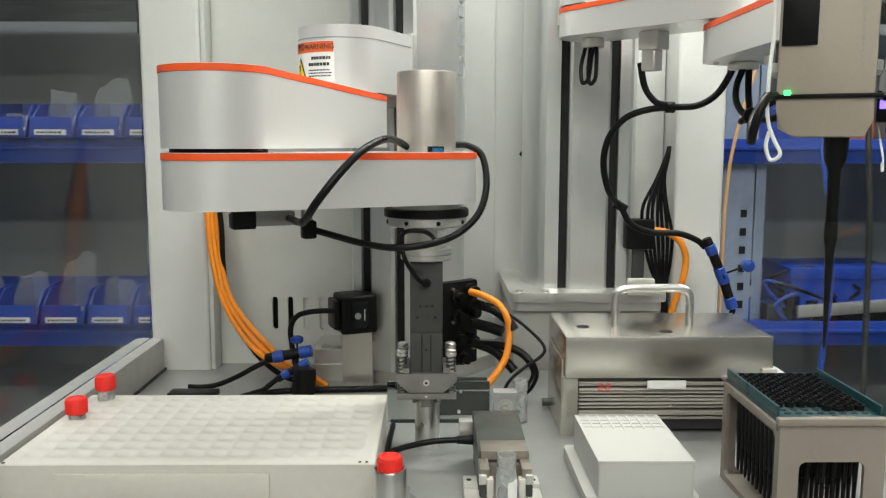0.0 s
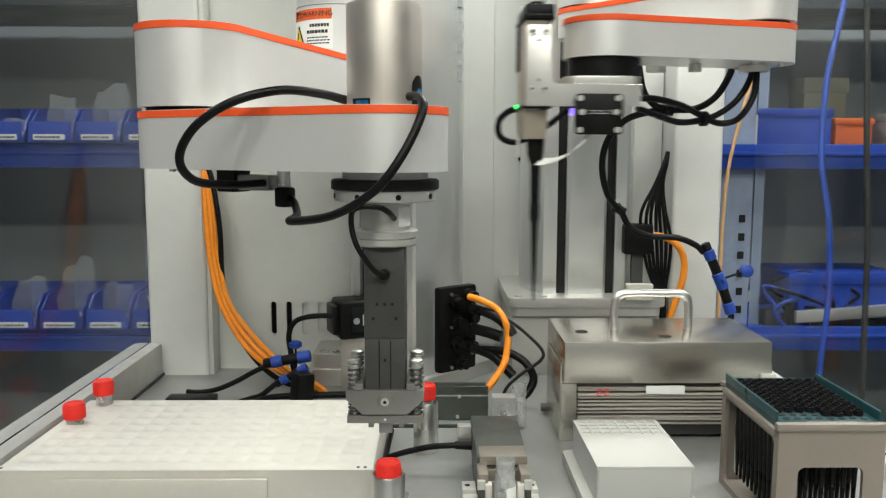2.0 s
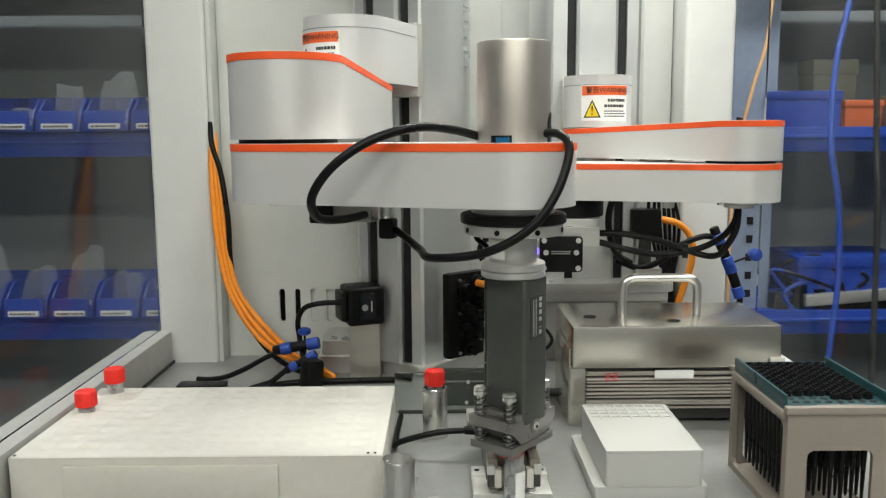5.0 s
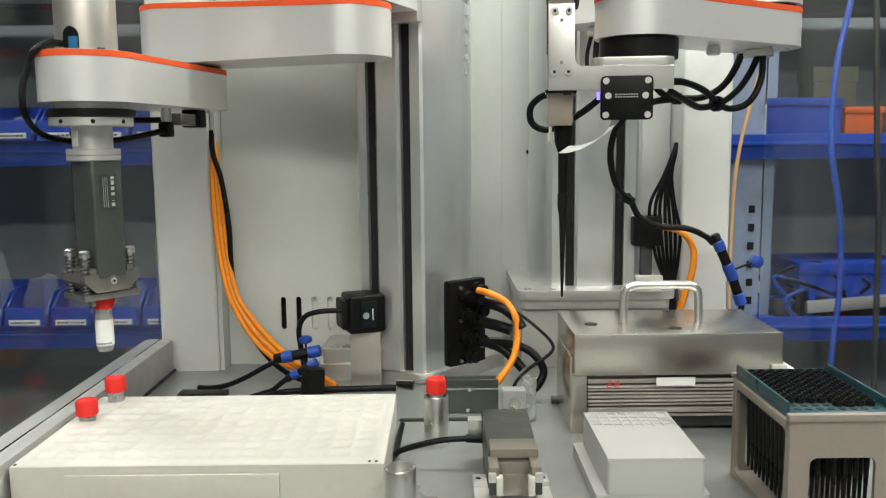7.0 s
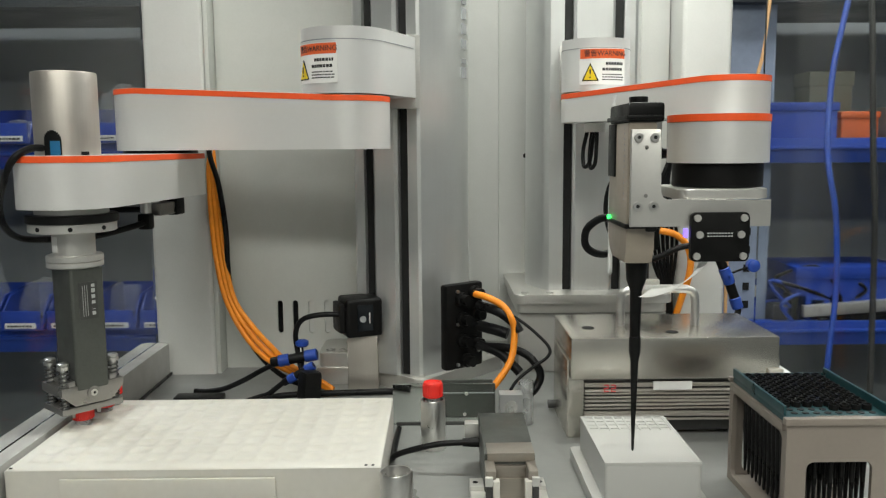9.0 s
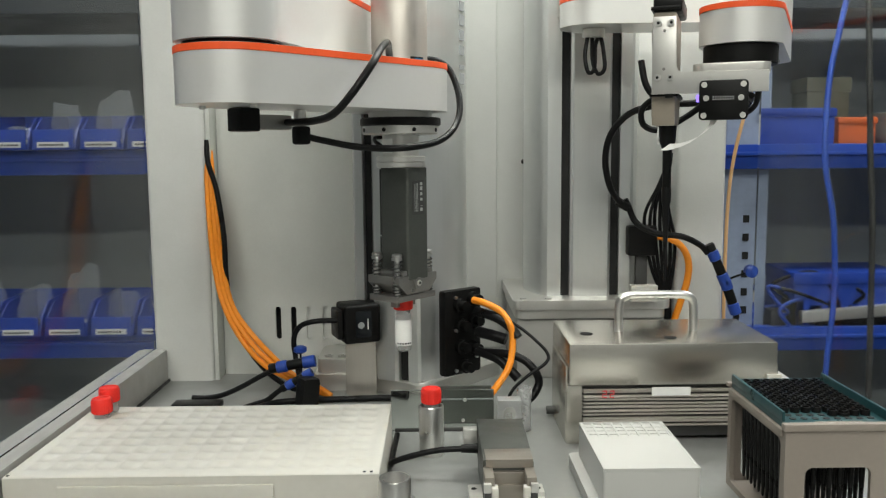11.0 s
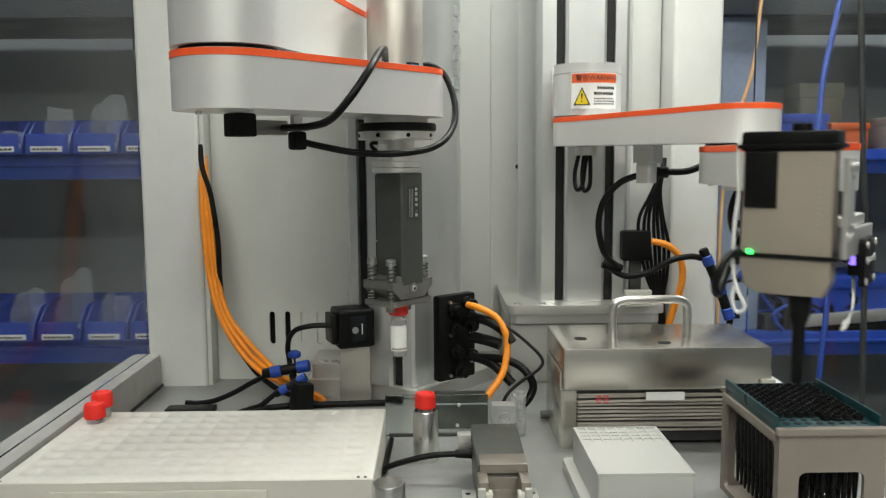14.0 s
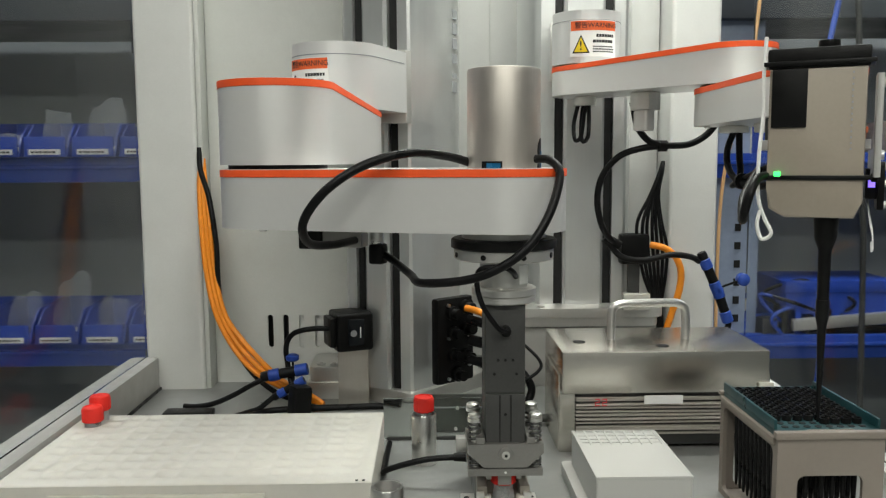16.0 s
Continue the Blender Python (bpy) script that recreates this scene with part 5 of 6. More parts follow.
part("lip", add_box(bm_new(), -0.0195, 0.0215, 0.0195, 0.0216, 0.0435, 0.0512, 0.0004), TAUPE_STEEL, vise)
part("plug", add_box(bm_new(), -0.036, -0.0225, 0.112, 0.124, 0.026, 0.046, 0.001), MACHINED, vise, "small grey plug")
part("boot", add_cyl(bm_new(), 0, 0, 0.0, 0.016, 0.005, 0.004, seg=14, m=pose(-0.0225, 0.105, 0.03, 0, -90)), BLACK_PLASTIC, vise, "ribbed black cable boot")

wire = thing("vise_cable", -0.05, 0.79, 0.0, "black cable lying from the vise to the tray", "cable")
part("sheath", add_tube(bm_new(), [(0.075, 0.005, 0.03), (0.05, 0.006, 0.028), (0.025, 0.008, 0.022), (0.008, 0.012, 0.015), (0.0045, 0.02, 0.009), (0.004, 0.04, 0.0045), (0.0045, 0.08, 0.0045), (0.006, 0.12, 0.0045)], 0.003, 10), BLACK_RUBBER, wire)

# acrylic panel, sensor block and vial behind the holder
acr = thing("acrylic_panel", 0.01, 0.935, 0.0, "upright smoked clear acrylic panel with a dark strip as shadow along its base", "panel")
part("pane", add_box(bm_new(), -0.062, 0.055, 0.0, 0.005, 0.0, 0.047, 0.0006), ACRYLIC, acr).visible_shadow = False
part("back_plate", add_box(bm_new(), -0.01, 0.054, 0.03, 0.034, 0.0, 0.043, 0.0006), GREEN_ANOD, acr, "dark grey plate behind the pane")
part("groove", add_box(bm_new(), -0.01, 0.054, 0.0284, 0.03, 0.026, 0.0272), GREY_PRINT, acr)
# dark strip stands in for the shadow at the base of the panel
part("foot", add_box(bm_new(), -0.058, 0.056, -0.004, -0.0005, 0.0, 0.004, 0.001), DARK_ANOD, acr)
for x in (0.02, 0.022):
    part("screw", add_cyl(bm_new(), 0, 0, 0, 0.002, 0.002, seg=10, m=pose(x, 0.0, 0.012 + (x - 0.02) * 12, 90)), POLISHED, acr)
sens = thing("sensor_block", 0.081, 0.915, 0.0, "clear plastic sensor block with round socket", "sensor")
part("block", add_box(bm_new(), -0.013, 0.013, -0.006, 0.012, 0.014, 0.042, 0.001), TUBE_CLEAR, sens)
part("socket", add_lathe(bm_new(), [(0.007, 0.0), (0.007, 0.002), (0.004, 0.002), (0.004, 0.001)], 20, pose(0, -0.006, 0.028, 90)), POLISHED, sens)
part("stand", add_box(bm_new(), -0.01, 0.01, -0.004, 0.01, 0.0, 0.0138), GREEN_ANOD, sens)
vial = thing("small_vial", 0.1, 0.935, 0.0, "small clear empty vial beside the sensor block", "vial")
part("glass", add_lathe(bm_new(), [(0.006, 0.0), (0.0078, 0.001), (0.0078, 0.034), (0.007, 0.037), (0.0085, 0.0375), (0.0085, 0.05), (0.0075, 0.05), (0.0068, 0.038), (0.0066, 0.004), (0.0, 0.003)], 24), TUBE_CLEAR, vial)

# code scanner on its bracket
scan = thing("code_scanner", -0.0995, 1.08, 0.0, "black code scanner on bent steel bracket", "scanner")
part("bracket", add_box(bm_new(), -0.018, 0.021, -0.012, -0.009, 0.0, 0.074, 0.0006), BRUSHED, scan, "bent brushed steel bracket")
part("bracket_side", add_box(bm_new(), 0.018, 0.021, -0.009, 0.03, 0.0, 0.06, 0.0006), BRUSHED, scan)
sb = part("case", add_box(bm_new(), -0.026, 0.022, -0.022, 0.022, 0.0, 0.05, 0.005, 3, pose(0, 0, 0.0735, 0, 0, 22)), BLACK_PLASTIC, scan, "black ribbed scanner case")
part("back_shell", add_box(bm_new(), -0.034, -0.0262, -0.018, 0.018, 0.006, 0.044, 0.003, 2, pose(0, 0, 0.0735, 0, 0, 22)), BLACK_PLASTIC, sb)
part("window", add_box(bm_new(), -0.012, 0.009, -0.0232, -0.0222, 0.008, 0.042, 0.0004, 1, pose(0, 0, 0.0735, 0, 0, 22)), LENS, sb, "dark glossy window")
part("lens", add_cyl(bm_new(), 0, 0, 0, 0.001, 0.0042, seg=20, m=pose(0, 0, 0.0735, 0, 0, 22) @ pose(-0.005, -0.0234, 0.024, 90)), GREY_PRINT, sb, "grey round lens")
part("slit", add_box(bm_new(), 0.0035, 0.0045, -0.0242, -0.0233, 0.018, 0.032, 0, 1, pose(0, 0, 0.0735, 0, 0, 22)), LABEL_WHITE, sb)
basep = thing("mount_block", -0.124, 1.15, 0.0, "machined aluminium mounting block with screws on deck", "mount block")
part("lower", add_prism(bm_new(), round_rect(-0.04, 0.045, -0.05, 0.04, 0.008), 0.0, 0.022, 0.0015), MACHINED, basep)
part("upper", add_prism(bm_new(), round_rect(-0.036, 0.04, -0.045, 0.038, 0.008), 0.0222, 0.042, 0.0015), MACHINED, basep)
for x, y in ((-0.022, -0.03), (-0.004, -0.032), (0.0, 0.012)):
    part("screw", add_lathe(bm_new(), [(0.006, 0.0422), (0.006, 0.0445), (0.003, 0.0445), (0.003, 0.0432)], 18, Matrix.Translation((x, y, 0))), POLISHED, basep)


def cable_run(name, pts, r, mat, label, category="cable"):
    low = min(pts, key=lambda p: p[2])
    h = thing(name, low[0], low[1], 0.0, label, category)
    part("sheath", add_tube(bm_new(), [(p[0] - low[0], p[1] - low[1], p[2]) for p in pts], r, 12), mat, h)
    return h


for k in range(3):
    d = 0.0055 * k
    cable_run("orange_cable", [(-0.311 + d * 0.3, 1.165, 0.32), (-0.3105 + d * 0.7, 1.155, 0.28), (-0.308 + d, 1.148, 0.23), (-0.3015 + d, 1.14, 0.167), (-0.288 + d, 1.13, 0.112), (-0.263 + d, 1.12, 0.066 + d), (-0.229 + d, 1.1, 0.036 + d), (-0.188, 1.08, 0.02 + d * 0.7), (-0.15, 1.065, 0.008 + d * 0.4), (-0.136, 1.06, 0.0045)], 0.0038, ORANGE_CABLE, "orange sheathed cable curving down to the deck")
cable_run("black_cable", [(-0.3105, 1.16, 0.335), (-0.3085, 1.155, 0.305), (-0.297, 1.15, 0.267), (-0.287, 1.14, 0.206), (-0.2855, 1.138, 0.15), (-0.279, 1.135, 0.1), (-0.258, 1.128, 0.055), (-0.227, 1.108, 0.024), (-0.19, 1.09, 0.006), (-0.15, 1.08, 0.004)], 0.0036, BLACK_RUBBER, "black cable beside the orange cables")
cable_run("black_cable", [(-0.124, 1.058, 0.104), (-0.1425, 1.056, 0.1045), (-0.1584, 1.055, 0.103), (-0.172, 1.058, 0.098), (-0.18, 1.06, 0.088), (-0.1825, 1.06, 0.075), (-0.181, 1.06, 0.06), (-0.178, 1.055, 0.045), (-0.172, 1.045, 0.03), (-0.16, 1.03, 0.01)], 0.0034, BLACK_RUBBER, "black scanner cable running to the deck")
cable_run("black_cable", [(-0.205, 1.05, 0.0435), (-0.225, 1.05, 0.034), (-0.25, 1.052, 0.02), (-0.275, 1.055, 0.009), (-0.297, 1.058, 0.0045), (-0.315, 1.06, 0.0045)], 0.0034, BLACK_RUBBER, "black cable lying on the deck by the post")
cable_run("black_cable", [(-0.186, 1.03, 0.03), (-0.2, 1.03, 0.019), (-0.213, 1.03, 0.009), (-0.226, 1.031, 0.0045), (-0.24, 1.01, 0.0045), (-0.25, 0.98, 0.0045)], 0.0034, BLACK_RUBBER, "short black cable on the deck")
cable_run("black_cable", [(-0.225, 1.01, 0.0045), (-0.2027, 1.034, 0.0045), (-0.17, 1.043, 0.0045), (-0.1455, 1.045, 0.0045), (-0.1, 1.048, 0.0045), (-0.0613, 1.05, 0.0045), (-0.03, 1.04, 0.0045)], 0.004, BLACK_RUBBER, "black cable lying behind the tray")


def inline_connector(x, y, z, m, label):
    """A blue screw connector lying along its x axis."""
    c = thing("cable_connector", x, y, z, label, "connector", "cable connectors")
    c.matrix_basis = Matrix.Translation((x, y, z)) @ m
    axis = pose(0, 0, 0, 0, 90)
    part("sleeve", add_lathe(bm_new(), [(0.0055, -0.03), (0.0065, -0.028), (0.0065, 0.028), (0.0055, 0.03)], 18, axis), BLACK_PLASTIC, c)
    for a, b in ((-0.02, -0.006), (0.014, 0.03)):
        part("nut", add_lathe(bm_new(), [(0.0066, a), (0.0078, a + 0.001), (0.0078, b - 0.001), (0.0066, b)], 14, axis), BLUE_PLASTIC, c, "blue screw nut")
    return c


inline_connector(-0.1835, 1.05, 0.049, pose(0, 0, 0, 0, -10, 0), "blue and black cable connector on the deck cables")
inline_connector(-0.175, 1.03, 0.034, pose(0, 0, 0, 0, -30, 0) @ Matrix.Scale(0.75, 4), "blue and black cable connector on the deck cables")
inline_connector(0.3795, 1.12, 0.163, pose(0, 0, 0, 0, 66, 0), "blue and black cable connector hanging by the post")
inline_connector(0.3965, 1.12, 0.123, pose(0, 0, 0, 0, 70, 0), "blue and black cable connector hanging by the post")
adp = thing("power_adapter", -0.164, 1.025, 0.0, "small black adapter block among the cables", "adapter")
part("case", add_box(bm_new(), -0.012, 0.012, -0.012, 0.012, 0.0, 0.041, 0.006, 2, pose(0.002, -0.006, 0, 0, 6, 35)), BLACK_PLASTIC, adp)
part("strap_stud", add_tube(bm_new(), [(-0.006, 0.012, 0.034), (-0.009, 0.03, 0.05), (-0.0105, 0.035, 0.066)], 0.0014, 8), BLACK_PLASTIC, adp)
part("dust_cap", add_lathe(bm_new(), [(0.006, 0.062), (0.0085, 0.064), (0.0085, 0.069), (0.005, 0.071)], 16, Matrix.Translation((-0.0105, 0.035, 0))), BLUE_PLASTIC, adp, "blue dust cap on a strap")
adp = thing("end_block", -0.3, 1.03, 0.0, "flat black cable end block on the deck", "block")
part("case", add_box(bm_new(), -0.03, 0.03, -0.012, 0.012, 0.0, 0.008, 0.002), BLACK_PLASTIC, adp)
knob = thing("connector_cover", 0.425, 1.12, 0.153, "blue dust cap hanging on a short strap", "dust cap")
part("cap", add_lathe(bm_new(), [(0.006, -0.006), (0.0085, -0.005), (0.0085, 0.004), (0.005, 0.006)], 18, pose(0, 0, 0, 90)), BLUE_PLASTIC, knob)
part("strap", add_tube(bm_new(), [(-0.004, 0.0, -0.002), (-0.018, 0.0, -0.006), (-0.036, 0.0, -0.013)], 0.0015, 8), BLACK_PLASTIC, knob)

# connector block on the side of the left column
tilt = pose(0, 0, 0, 0, 0, 38)
conn = part("connector_panel", add_box(bm_new(), -0.03, 0.03, 0.0, 0.014, -0.055, 0.055, 0.004, 2, tilt), BLACK_PLASTIC, arm_l, "black connector panel on the column", pose(0.065, -0.115, 0.088))
for x, z in ((-0.008, 0.036), (0.014, 0.042), (-0.006, 0.01), (0.016, 0.014), (-0.006, -0.018), (0.014, -0.022), (0.0, -0.044)):
    part("socket", add_lathe(bm_new(), [(0.009, 0.0), (0.009, 0.006), (0.0065, 0.007), (0.0065, 0.016)], 16, tilt @ pose(x, 0, z, 90)), BLACK_PLASTIC, conn)
for x, z in ((-0.014, 0.046), (0.01, 0.046), (-0.014, 0.004), (0.02, 0.004), (-0.014, -0.048), (0.02, -0.034)):
    part("screw", add_cyl(bm_new(), x, 0, 0, 0.003, 0.0022, seg=10, m=tilt @ pose(0, -0.001, z, 90)), POLISHED, conn)
cable_run("orange_cable", [(0.047, 1.04, 0.132), (0.062, 1.025, 0.13), (0.08, 1.02, 0.1204), (0.09, 1.012, 0.106), (0.0935, 1.01, 0.088), (0.0885, 1.0, 0.058), (0.071, 0.99, 0.033), (0.05, 0.985, 0.012), (0.035, 0.985, 0.0045)], 0.0043, ORANGE_CABLE, "orange cable looping from the column to the deck")
cable_run("black_cable", [(0.05, 1.04, 0.118), (0.075, 1.02, 0.113), (0.093, 1.015, 0.1), (0.1, 1.01, 0.09)], 0.006, BLACK_RUBBER, "thick black plug cable at the column")
cable_run("black_cable", [(0.052, 1.038, 0.092), (0.07, 1.025, 0.09), (0.086, 1.018, 0.086)], 0.007, BLACK_RUBBER, "thick black plug cable at the column")
cable_run("black_cable", [(0.052, 1.036, 0.068), (0.075, 1.02, 0.062), (0.09, 1.01, 0.05), (0.1, 1.005, 0.04)], 0.006, BLACK_RUBBER, "thick black plug cable at the column")
cable_run("black_cable", [(0.05, 1.038, 0.066), (0.085, 1.015, 0.069), (0.107, 1.01, 0.0622), (0.12, 1.003, 0.05), (0.1245, 1.0, 0.0364), (0.117, 0.995, 0.022), (0.105, 0.99, 0.0148), (0.085, 0.985, 0.006)], 0.005, BLACK_RUBBER, "black cable looping down beside the column")
cable_run("black_cable", [(0.08, 1.04, 0.112), (0.1008, 1.02, 0.1025), (0.12, 1.01, 0.088), (0.1345, 1.0, 0.073), (0.132, 0.995, 0.062), (0.1082, 0.99, 0.0464), (0.09, 0.985, 0.03), (0.08, 0.98, 0.006)], 0.002, BLACK_RUBBER, "thin black wire looping beside the pedestal")

# cables and clutter by the right post
for k in range(7):
    f = k / 6
    cable_run("black_cable", [(0.3285 + 0.001 * (k % 2), 1.176, 0.312), (0.327 - 0.004 * (1 - f), 1.174 - 0.002 * (k % 3), 0.295), (0.322 - 0.012 * (1 - f), 1.17, 0.265), (0.3165 - 0.024 * (1 - f) ** 1.4 + 0.01 * f, 1.168 - 0.003 * (k % 2), 0.228), (0.313 - 0.018 * (1 - f) + 0.022 * f, 1.168, 0.19), (0.314 - 0.01 * (1 - f) + 0.02 * f, 1.17, 0.15), (0.318 + 0.012 * f, 1.172, 0.112), (0.325 + 0.008 * f, 1.175, 0.06), (0.33, 1.178, 0.0)], 0.0024, BLACK_RUBBER, "black cable of the bundle by the post")
cable_run("orange_cable", [(0.31, 1.165, 0.197), (0.33, 1.16, 0.192), (0.346, 1.16, 0.178), (0.353, 1.16, 0.157), (0.3505, 1.16, 0.13), (0.343, 1.165, 0.1), (0.335, 1.17, 0.06), (0.335, 1.16, 0.0)], 0.0048, ORANGE_CABLE, "orange cable in the bundle by the post")
junction = thing("junction_block", 0.29, 1.175, 0.0, "black junction block on a stem by the post", "junction block")
part("case", add_box(bm_new(), -0.022, 0.018, -0.018, 0.01, 0.17, 0.212, 0.004), BLACK_PLASTIC, junction)
part("stem", add_box(bm_new(), -0.008, 0.008, -0.004, 0.006, 0.0, 0.17, 0.001), DARK_ANOD, junction)
term = thing("terminal_strip", 0.285, 1.13, 0.112, "pale green terminal strip on the base plate", "terminal strip")
part("case", add_box(bm_new(), -0.02, 0.016, -0.006, 0.006, 0.0, 0.022, 0.001), TRAY_WHITE, term)
link = thing("connector_cable", 0.366, 1.12, 0.178, "black cable swinging between hanging loop and blue connector", "cable")
part("sheath", add_tube(bm_new(), [(-0.116, 0.01, 0.064), (-0.111, 0.01, 0.057), (-0.098, 0.008, 0.034), (-0.071, 0.005, 0.022), (-0.036, 0.0, 0.02), (-0.011, 0.0, 0.01), (0.0, 0.0, 0.0)], 0.0042, 12), BLACK_RUBBER, link)
cable_run("black_cable", [(0.405, 1.12, 0.098), (0.407, 1.12, 0.09), (0.401, 1.12, 0.08), (0.39, 1.14, 0.06), (0.375, 1.15, 0.0)], 0.0042, BLACK_RUBBER, "black cable hanging from the blue connector")

# the hanging loop that follows the right arm at half its height
loop = thing("hanging_cable", 0.27, 1.08, 0.36, "thick black cable loop hanging below the pipette arm", "cable")
part("sheath", add_tube(bm_new(), [(-0.012, 0.05, -0.126), (-0.022, 0.045, -0.121), (-0.041, 0.02, -0.1), (-0.052, 0.0, -0.065), (-0.048, -0.01, -0.033), (-0.03, -0.02, -0.009), (-0.005, -0.03, 0.001), (0.025, -0.03, 0.004), (0.055, -0.032, 0.006), (0.078, -0.035, 0.02), (0.092, -0.04, 0.045), (0.098, -0.04, 0.066)], 0.0042, 12), BLACK_RUBBER, loop)
part("branch", add_tube(bm_new(), [(0.022, -0.032, 0.006), (0.005, -0.031, 0.01), (-0.008, -0.025, 0.028), (-0.013, -0.018, 0.058)], 0.0042, 12), BLACK_RUBBER, loop)
part("clamp", add_cyl(bm_new(), 0, 0, -0.009, 0.009, 0.0062, seg=14, m=pose(-0.018, 0.049, -0.124, 0, -60), bevel=0.001), BLACK_PLASTIC, loop, "black cable clamp")
part("tie", add_cyl(bm_new(), 0, 0, -0.005, 0.005, 0.007, seg=12, m=pose(0.022, -0.031, 0.004, 0, 90)), BLACK_PLASTIC, loop)
tip_now = pipette_tip(0.3, 0.7, 0.2, "black pipette tip carried on the pipette nozzle")
tip_next = pipette_tip(0.3, 0.7, 0.1, "black pipette tip picked from the teal tray")


# ---- what moves ----
def glide(keys, t):
    """A value between keys (seconds, value), easing in and out."""
    if t <= keys[0][0]:
        return keys[0][1]
    for (a, p), (b, q) in zip(keys, keys[1:]):
        if t <= b:
            f = (t - a) / (b - a)
            return p + (q - p) * f * f * (3 - 2 * f)
    return keys[-1][1]


def motions():
    lz = [(0, 0.2577), (0.15, 0.2577), (0.55, 0.2958), (2.05, 0.2981), (2.35, 0.2587), (2.7, 0.2587), (3.05, 0.2685), (3.25, 0.284), (3.5, 0.2767), (4.2, 0.2703), (5.0, 0.2593), (5.3, 0.2593),
          (5.8, 0.368), (6.9, 0.364), (7.05, 0.357), (7.45, 0.297), (7.75, 0.262), (8.0, 0.2885), (8.2, 0.2885), (8.6, 0.2605), (9.4, 0.2595), (10.0, 0.368), (10.9, 0.3584), (14.4, 0.3577), (14.9, 0.3667), (15.05, 0.364), (15.5, 0.264), (16, 0.2593)]
    la = [(0, -112.3), (0.55, -112.5), (0.95, -146), (1.3, -146), (1.95, -118), (3.15, -117.2), (3.55, -99.3), (4.0, -97), (5.85, -97), (6.65, -202), (7.0, -203), (8.0, -202.7), (8.4, -190.4), (10.0, -190.4), (10.95, -108.4), (14.4, -107.8), (14.92, -97), (16, -96.8)]
    lb = [(0, 24.3), (0.55, 23.6), (0.95, -10), (1.3, -8), (1.95, -29.9), (3.15, -30.3), (3.55, -19.4), (5.85, -19.1), (6.65, -98), (7.0, -100.7), (8.0, -100.4), (8.4, -96.4), (10.0, -96.4), (10.95, 46.1), (14.3, 46.5), (14.5, 37.5), (14.92, -19.6), (16, -18.6)]
    lt = [(0, 360), (0.5, 368), (1.0, 388), (1.25, 395), (1.55, 430), (1.9, 360), (3.3, 360), (3.75, 350), (4.81, -490), (6.27, -490), (6.86, -128), (8.0, -126), (8.4, -132), (10.0, -132), (10.8, -130), (11.6, -128), (11.9, -108), (12.1, -85), (12.5, 0), (12.9, 88), (13.3, 180), (13.7, 226), (14.35, 230), (14.92, 0), (16, 0)]
    rz = [(0, 0.404), (1.3, 0.4035), (1.9, 0.409), (2.6, 0.411), (2.75, 0.408), (3.0, 0.3465), (3.4, 0.25), (3.6, 0.2465), (4.2, 0.242), (5.2, 0.242), (5.9, 0.419), (6.6, 0.419), (7.0, 0.414), (7.5, 0.423), (7.65, 0.415), (8.0, 0.347), (8.3, 0.308), (8.6, 0.3), (9.8, 0.3), (10.4, 0.425), (11.1, 0.425), (11.45, 0.348), (11.8, 0.336), (13.6, 0.3346), (13.75, 0.33), (14.05, 0.281), (14.35, 0.266), (14.9, 0.2514), (15.2, 0.2514), (15.5, 0.2685), (15.75, 0.31), (16, 0.3515)]
    ra = [(0, -48.4), (1.3, -48.1), (1.95, -38.9), (2.25, -51), (4.2, -50.7), (5.9, -52), (6.65, -52.4), (7.0, -42.8), (7.35, -56.5), (9.8, -57.8), (10.9, -0.6), (13.6, -0.5), (14.05, -47), (15.5, -45.6), (16, -48.3)]
    rb = [(0, -90), (1.3, -90), (1.6, -112), (1.95, -161), (2.25, -198), (3.5, -195.2), (5.9, -200), (6.65, -202.9), (7.0, -147.2), (7.35, -112.5), (9.8, -111), (10.9, -115.3), (13.6, -115.4), (14.05, -92), (16, -90)]
    rt = [(0, 64), (1.25, 64), (1.55, 46), (1.9, 0), (4.2, 0), (5.9, -8), (7.0, -8), (7.4, 0), (9.8, 0), (10.9, -20), (13.4, -20), (13.8, 22), (14.1, 64), (16, 64)]
    times = [i / 20 for i in range(321)]
    rows = {k: [] for k in ("cl", "ul", "fl", "gl", "cr", "ur", "fr", "tr", "a", "b", "cap", "loop", "link", "tip", "next")}
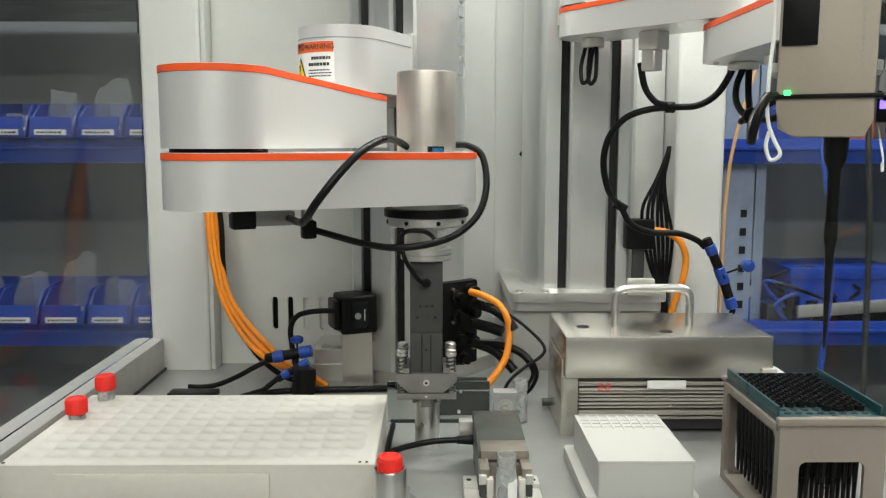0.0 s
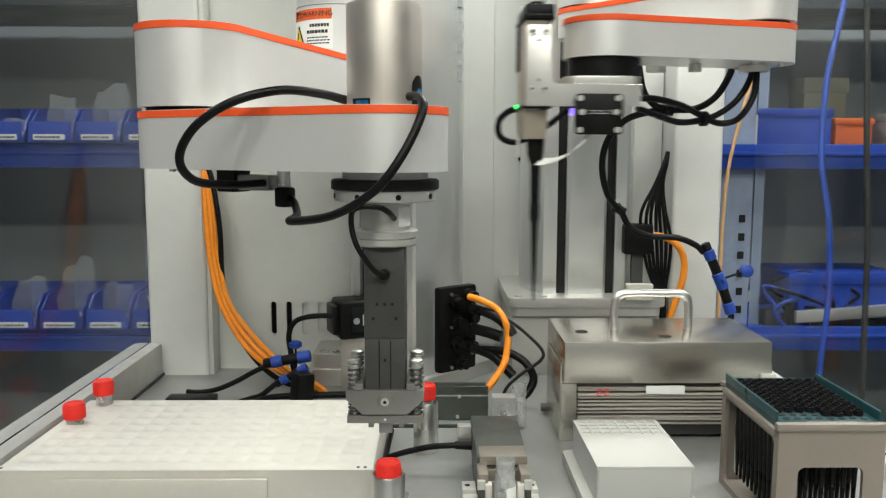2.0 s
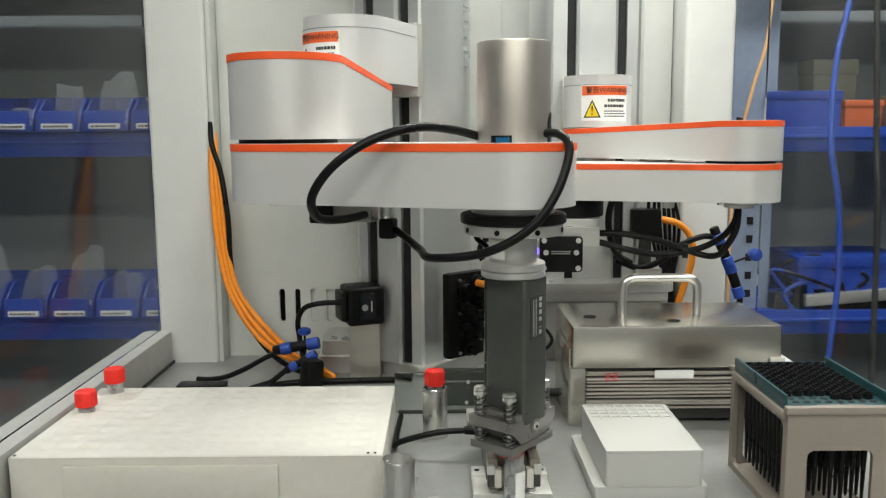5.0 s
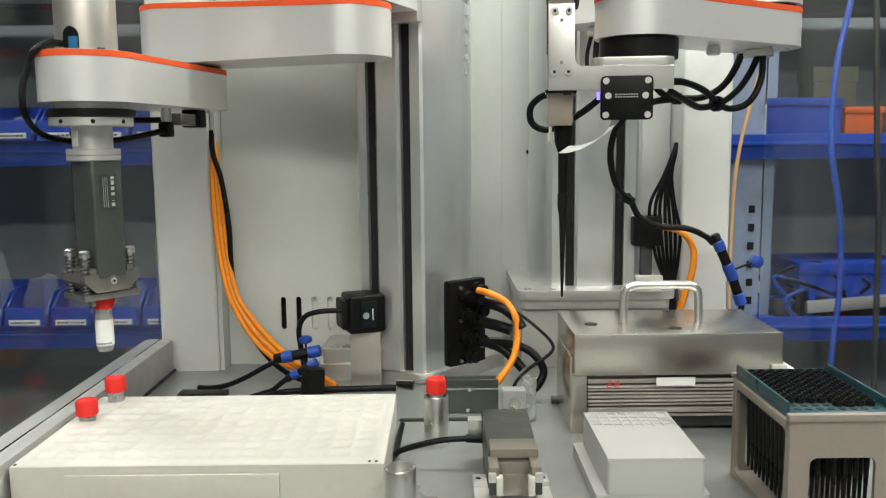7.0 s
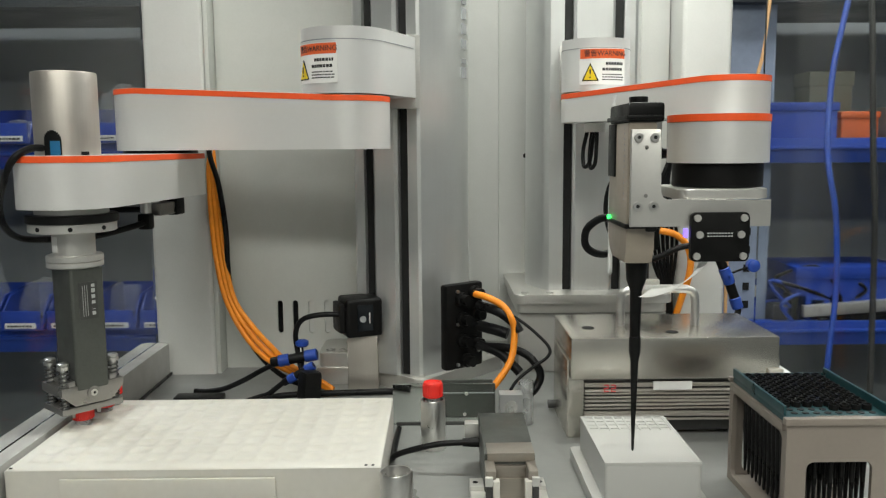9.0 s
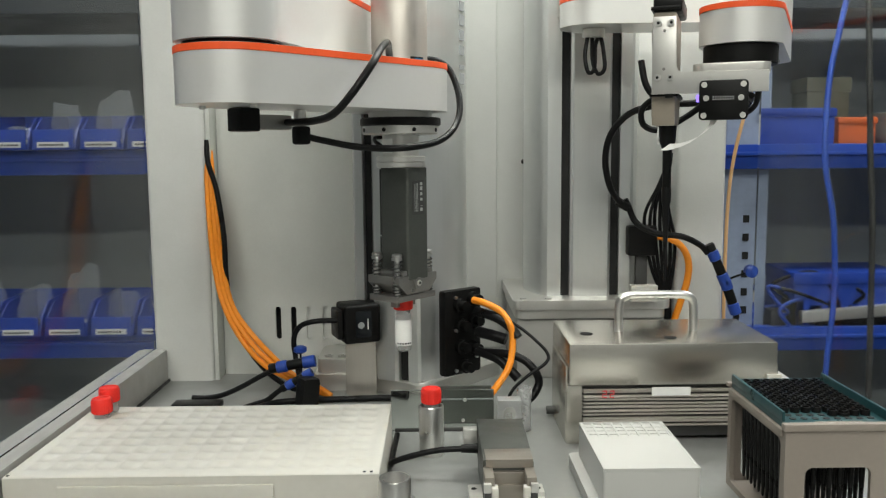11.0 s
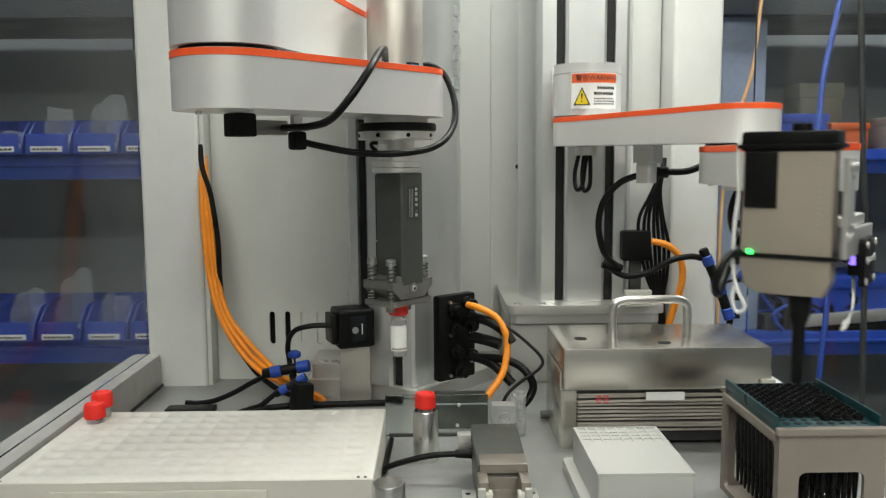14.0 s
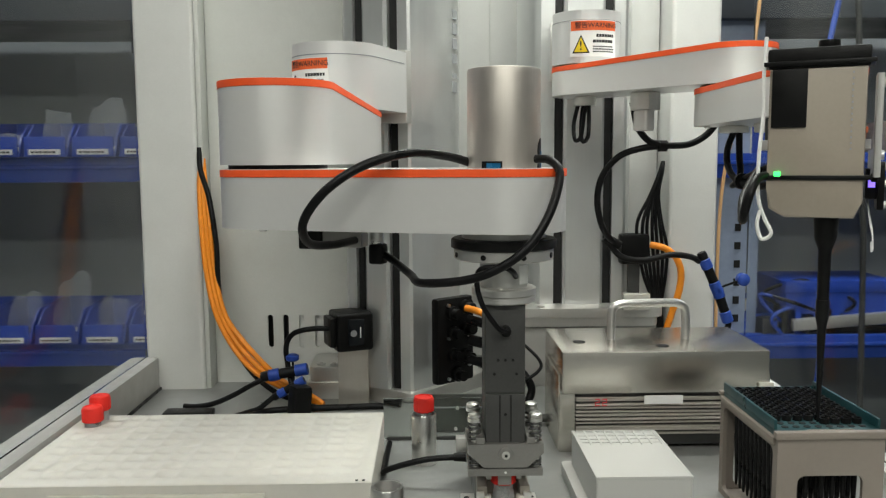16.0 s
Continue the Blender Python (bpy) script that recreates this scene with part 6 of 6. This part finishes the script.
    for t in times:
        for side, A, zk, ak, bk, tk in (("l", LEFT, lz, la, lb, lt), ("r", RIGHT, rz, ra, rb, rt)):
            z, a, b, tw = glide(zk, t), glide(ak, t), glide(bk, t), glide(tk, t)
            ox, oy, oz = A["base"]
            px, py = A["pivot"][0] - ox, A["pivot"][1] - oy
            ex, ey = px + A["L1"] * math.cos(radians(a)), py + A["L1"] * math.sin(radians(a))
            wx, wy = ex + A["L2"] * math.cos(radians(b)), ey + A["L2"] * math.sin(radians(b))
            zu = z + A["h2"] + A["gap"] - oz
            rows["c" + side].append((t, pose(px, py, zu + A["hp"] + 0.002)))
            rows["u" + side].append((t, pose(px, py, zu, 0, 0, a)))
            rows["f" + side].append((t, pose(ex, ey, z - oz, 0, 0, b)))
            hold = pose(wx, wy, z - oz, 0, 0, tw)
            rows[("g" if side == "l" else "t") + side].append((t, hold))
            at = Matrix.Translation((ox, oy, oz)) @ hold
            if side == "l":
                held = at @ pose(0, 0, -0.197 - 0.063)
                rows["a"].append((t, held if 9.3 <= t else pose(AX, AY, 0.0005, 0, 0, -132)))
                rows["b"].append((t, pose(VISE[0], VISE[1] - 0.009, 0.002, 0, 0, -15) if t < 5.05 else held if t < 7.75 else pose(HX, BY, 0.0005, 0, 0, -126)))
                rows["cap"].append((t, pose(-0.035, 0.676, 0.0445) if t < 2.5 else at @ pose(0, 0, -0.2135) if t < 5.05 else rows["b"][-1][1] @ pose(0, 0, TUBE_H)))
            else:
                rows["loop"].append((t, pose(0.27, 1.08, 0.36 + 0.55 * (z - 0.41))))
                rise = 0.36 + 0.55 * (z - 0.41) - 0.125 - 0.178
                rows["link"].append((t, pose(0.366, 1.12, 0.178, 0, math.degrees(math.asin(rise / 0.1248)) - 27.2, 0)))
                on = at @ pose(-0.072, -0.015, -0.15)
                rows["tip"].append((t, on if t < 12.0 else pose(0.258, 0.91, max(0.104, 0.188 - 2.4 * (t - 12.0) ** 2 - 0.2 * (t - 12.0)))))
                rows["next"].append((t, pose(RX + 0.0135, RY - 0.0405 + 0.0, RZ + 0.0078) if t < 15.0 else on))
    for ob, k in ((carriage_l, "cl"), (upper_l, "ul"), (fore_l, "fl"), (grip, "gl"), (carriage_r, "cr"), (upper_r, "ur"), (fore_r, "fr"), (tool, "tr"), (tube_a, "a"), (tube_b, "b"), (cap_b, "cap"), (loop, "loop"), (link, "link"), (tip_now, "tip"), (tip_next, "next")):
        walk(ob, rows[k])


motions()
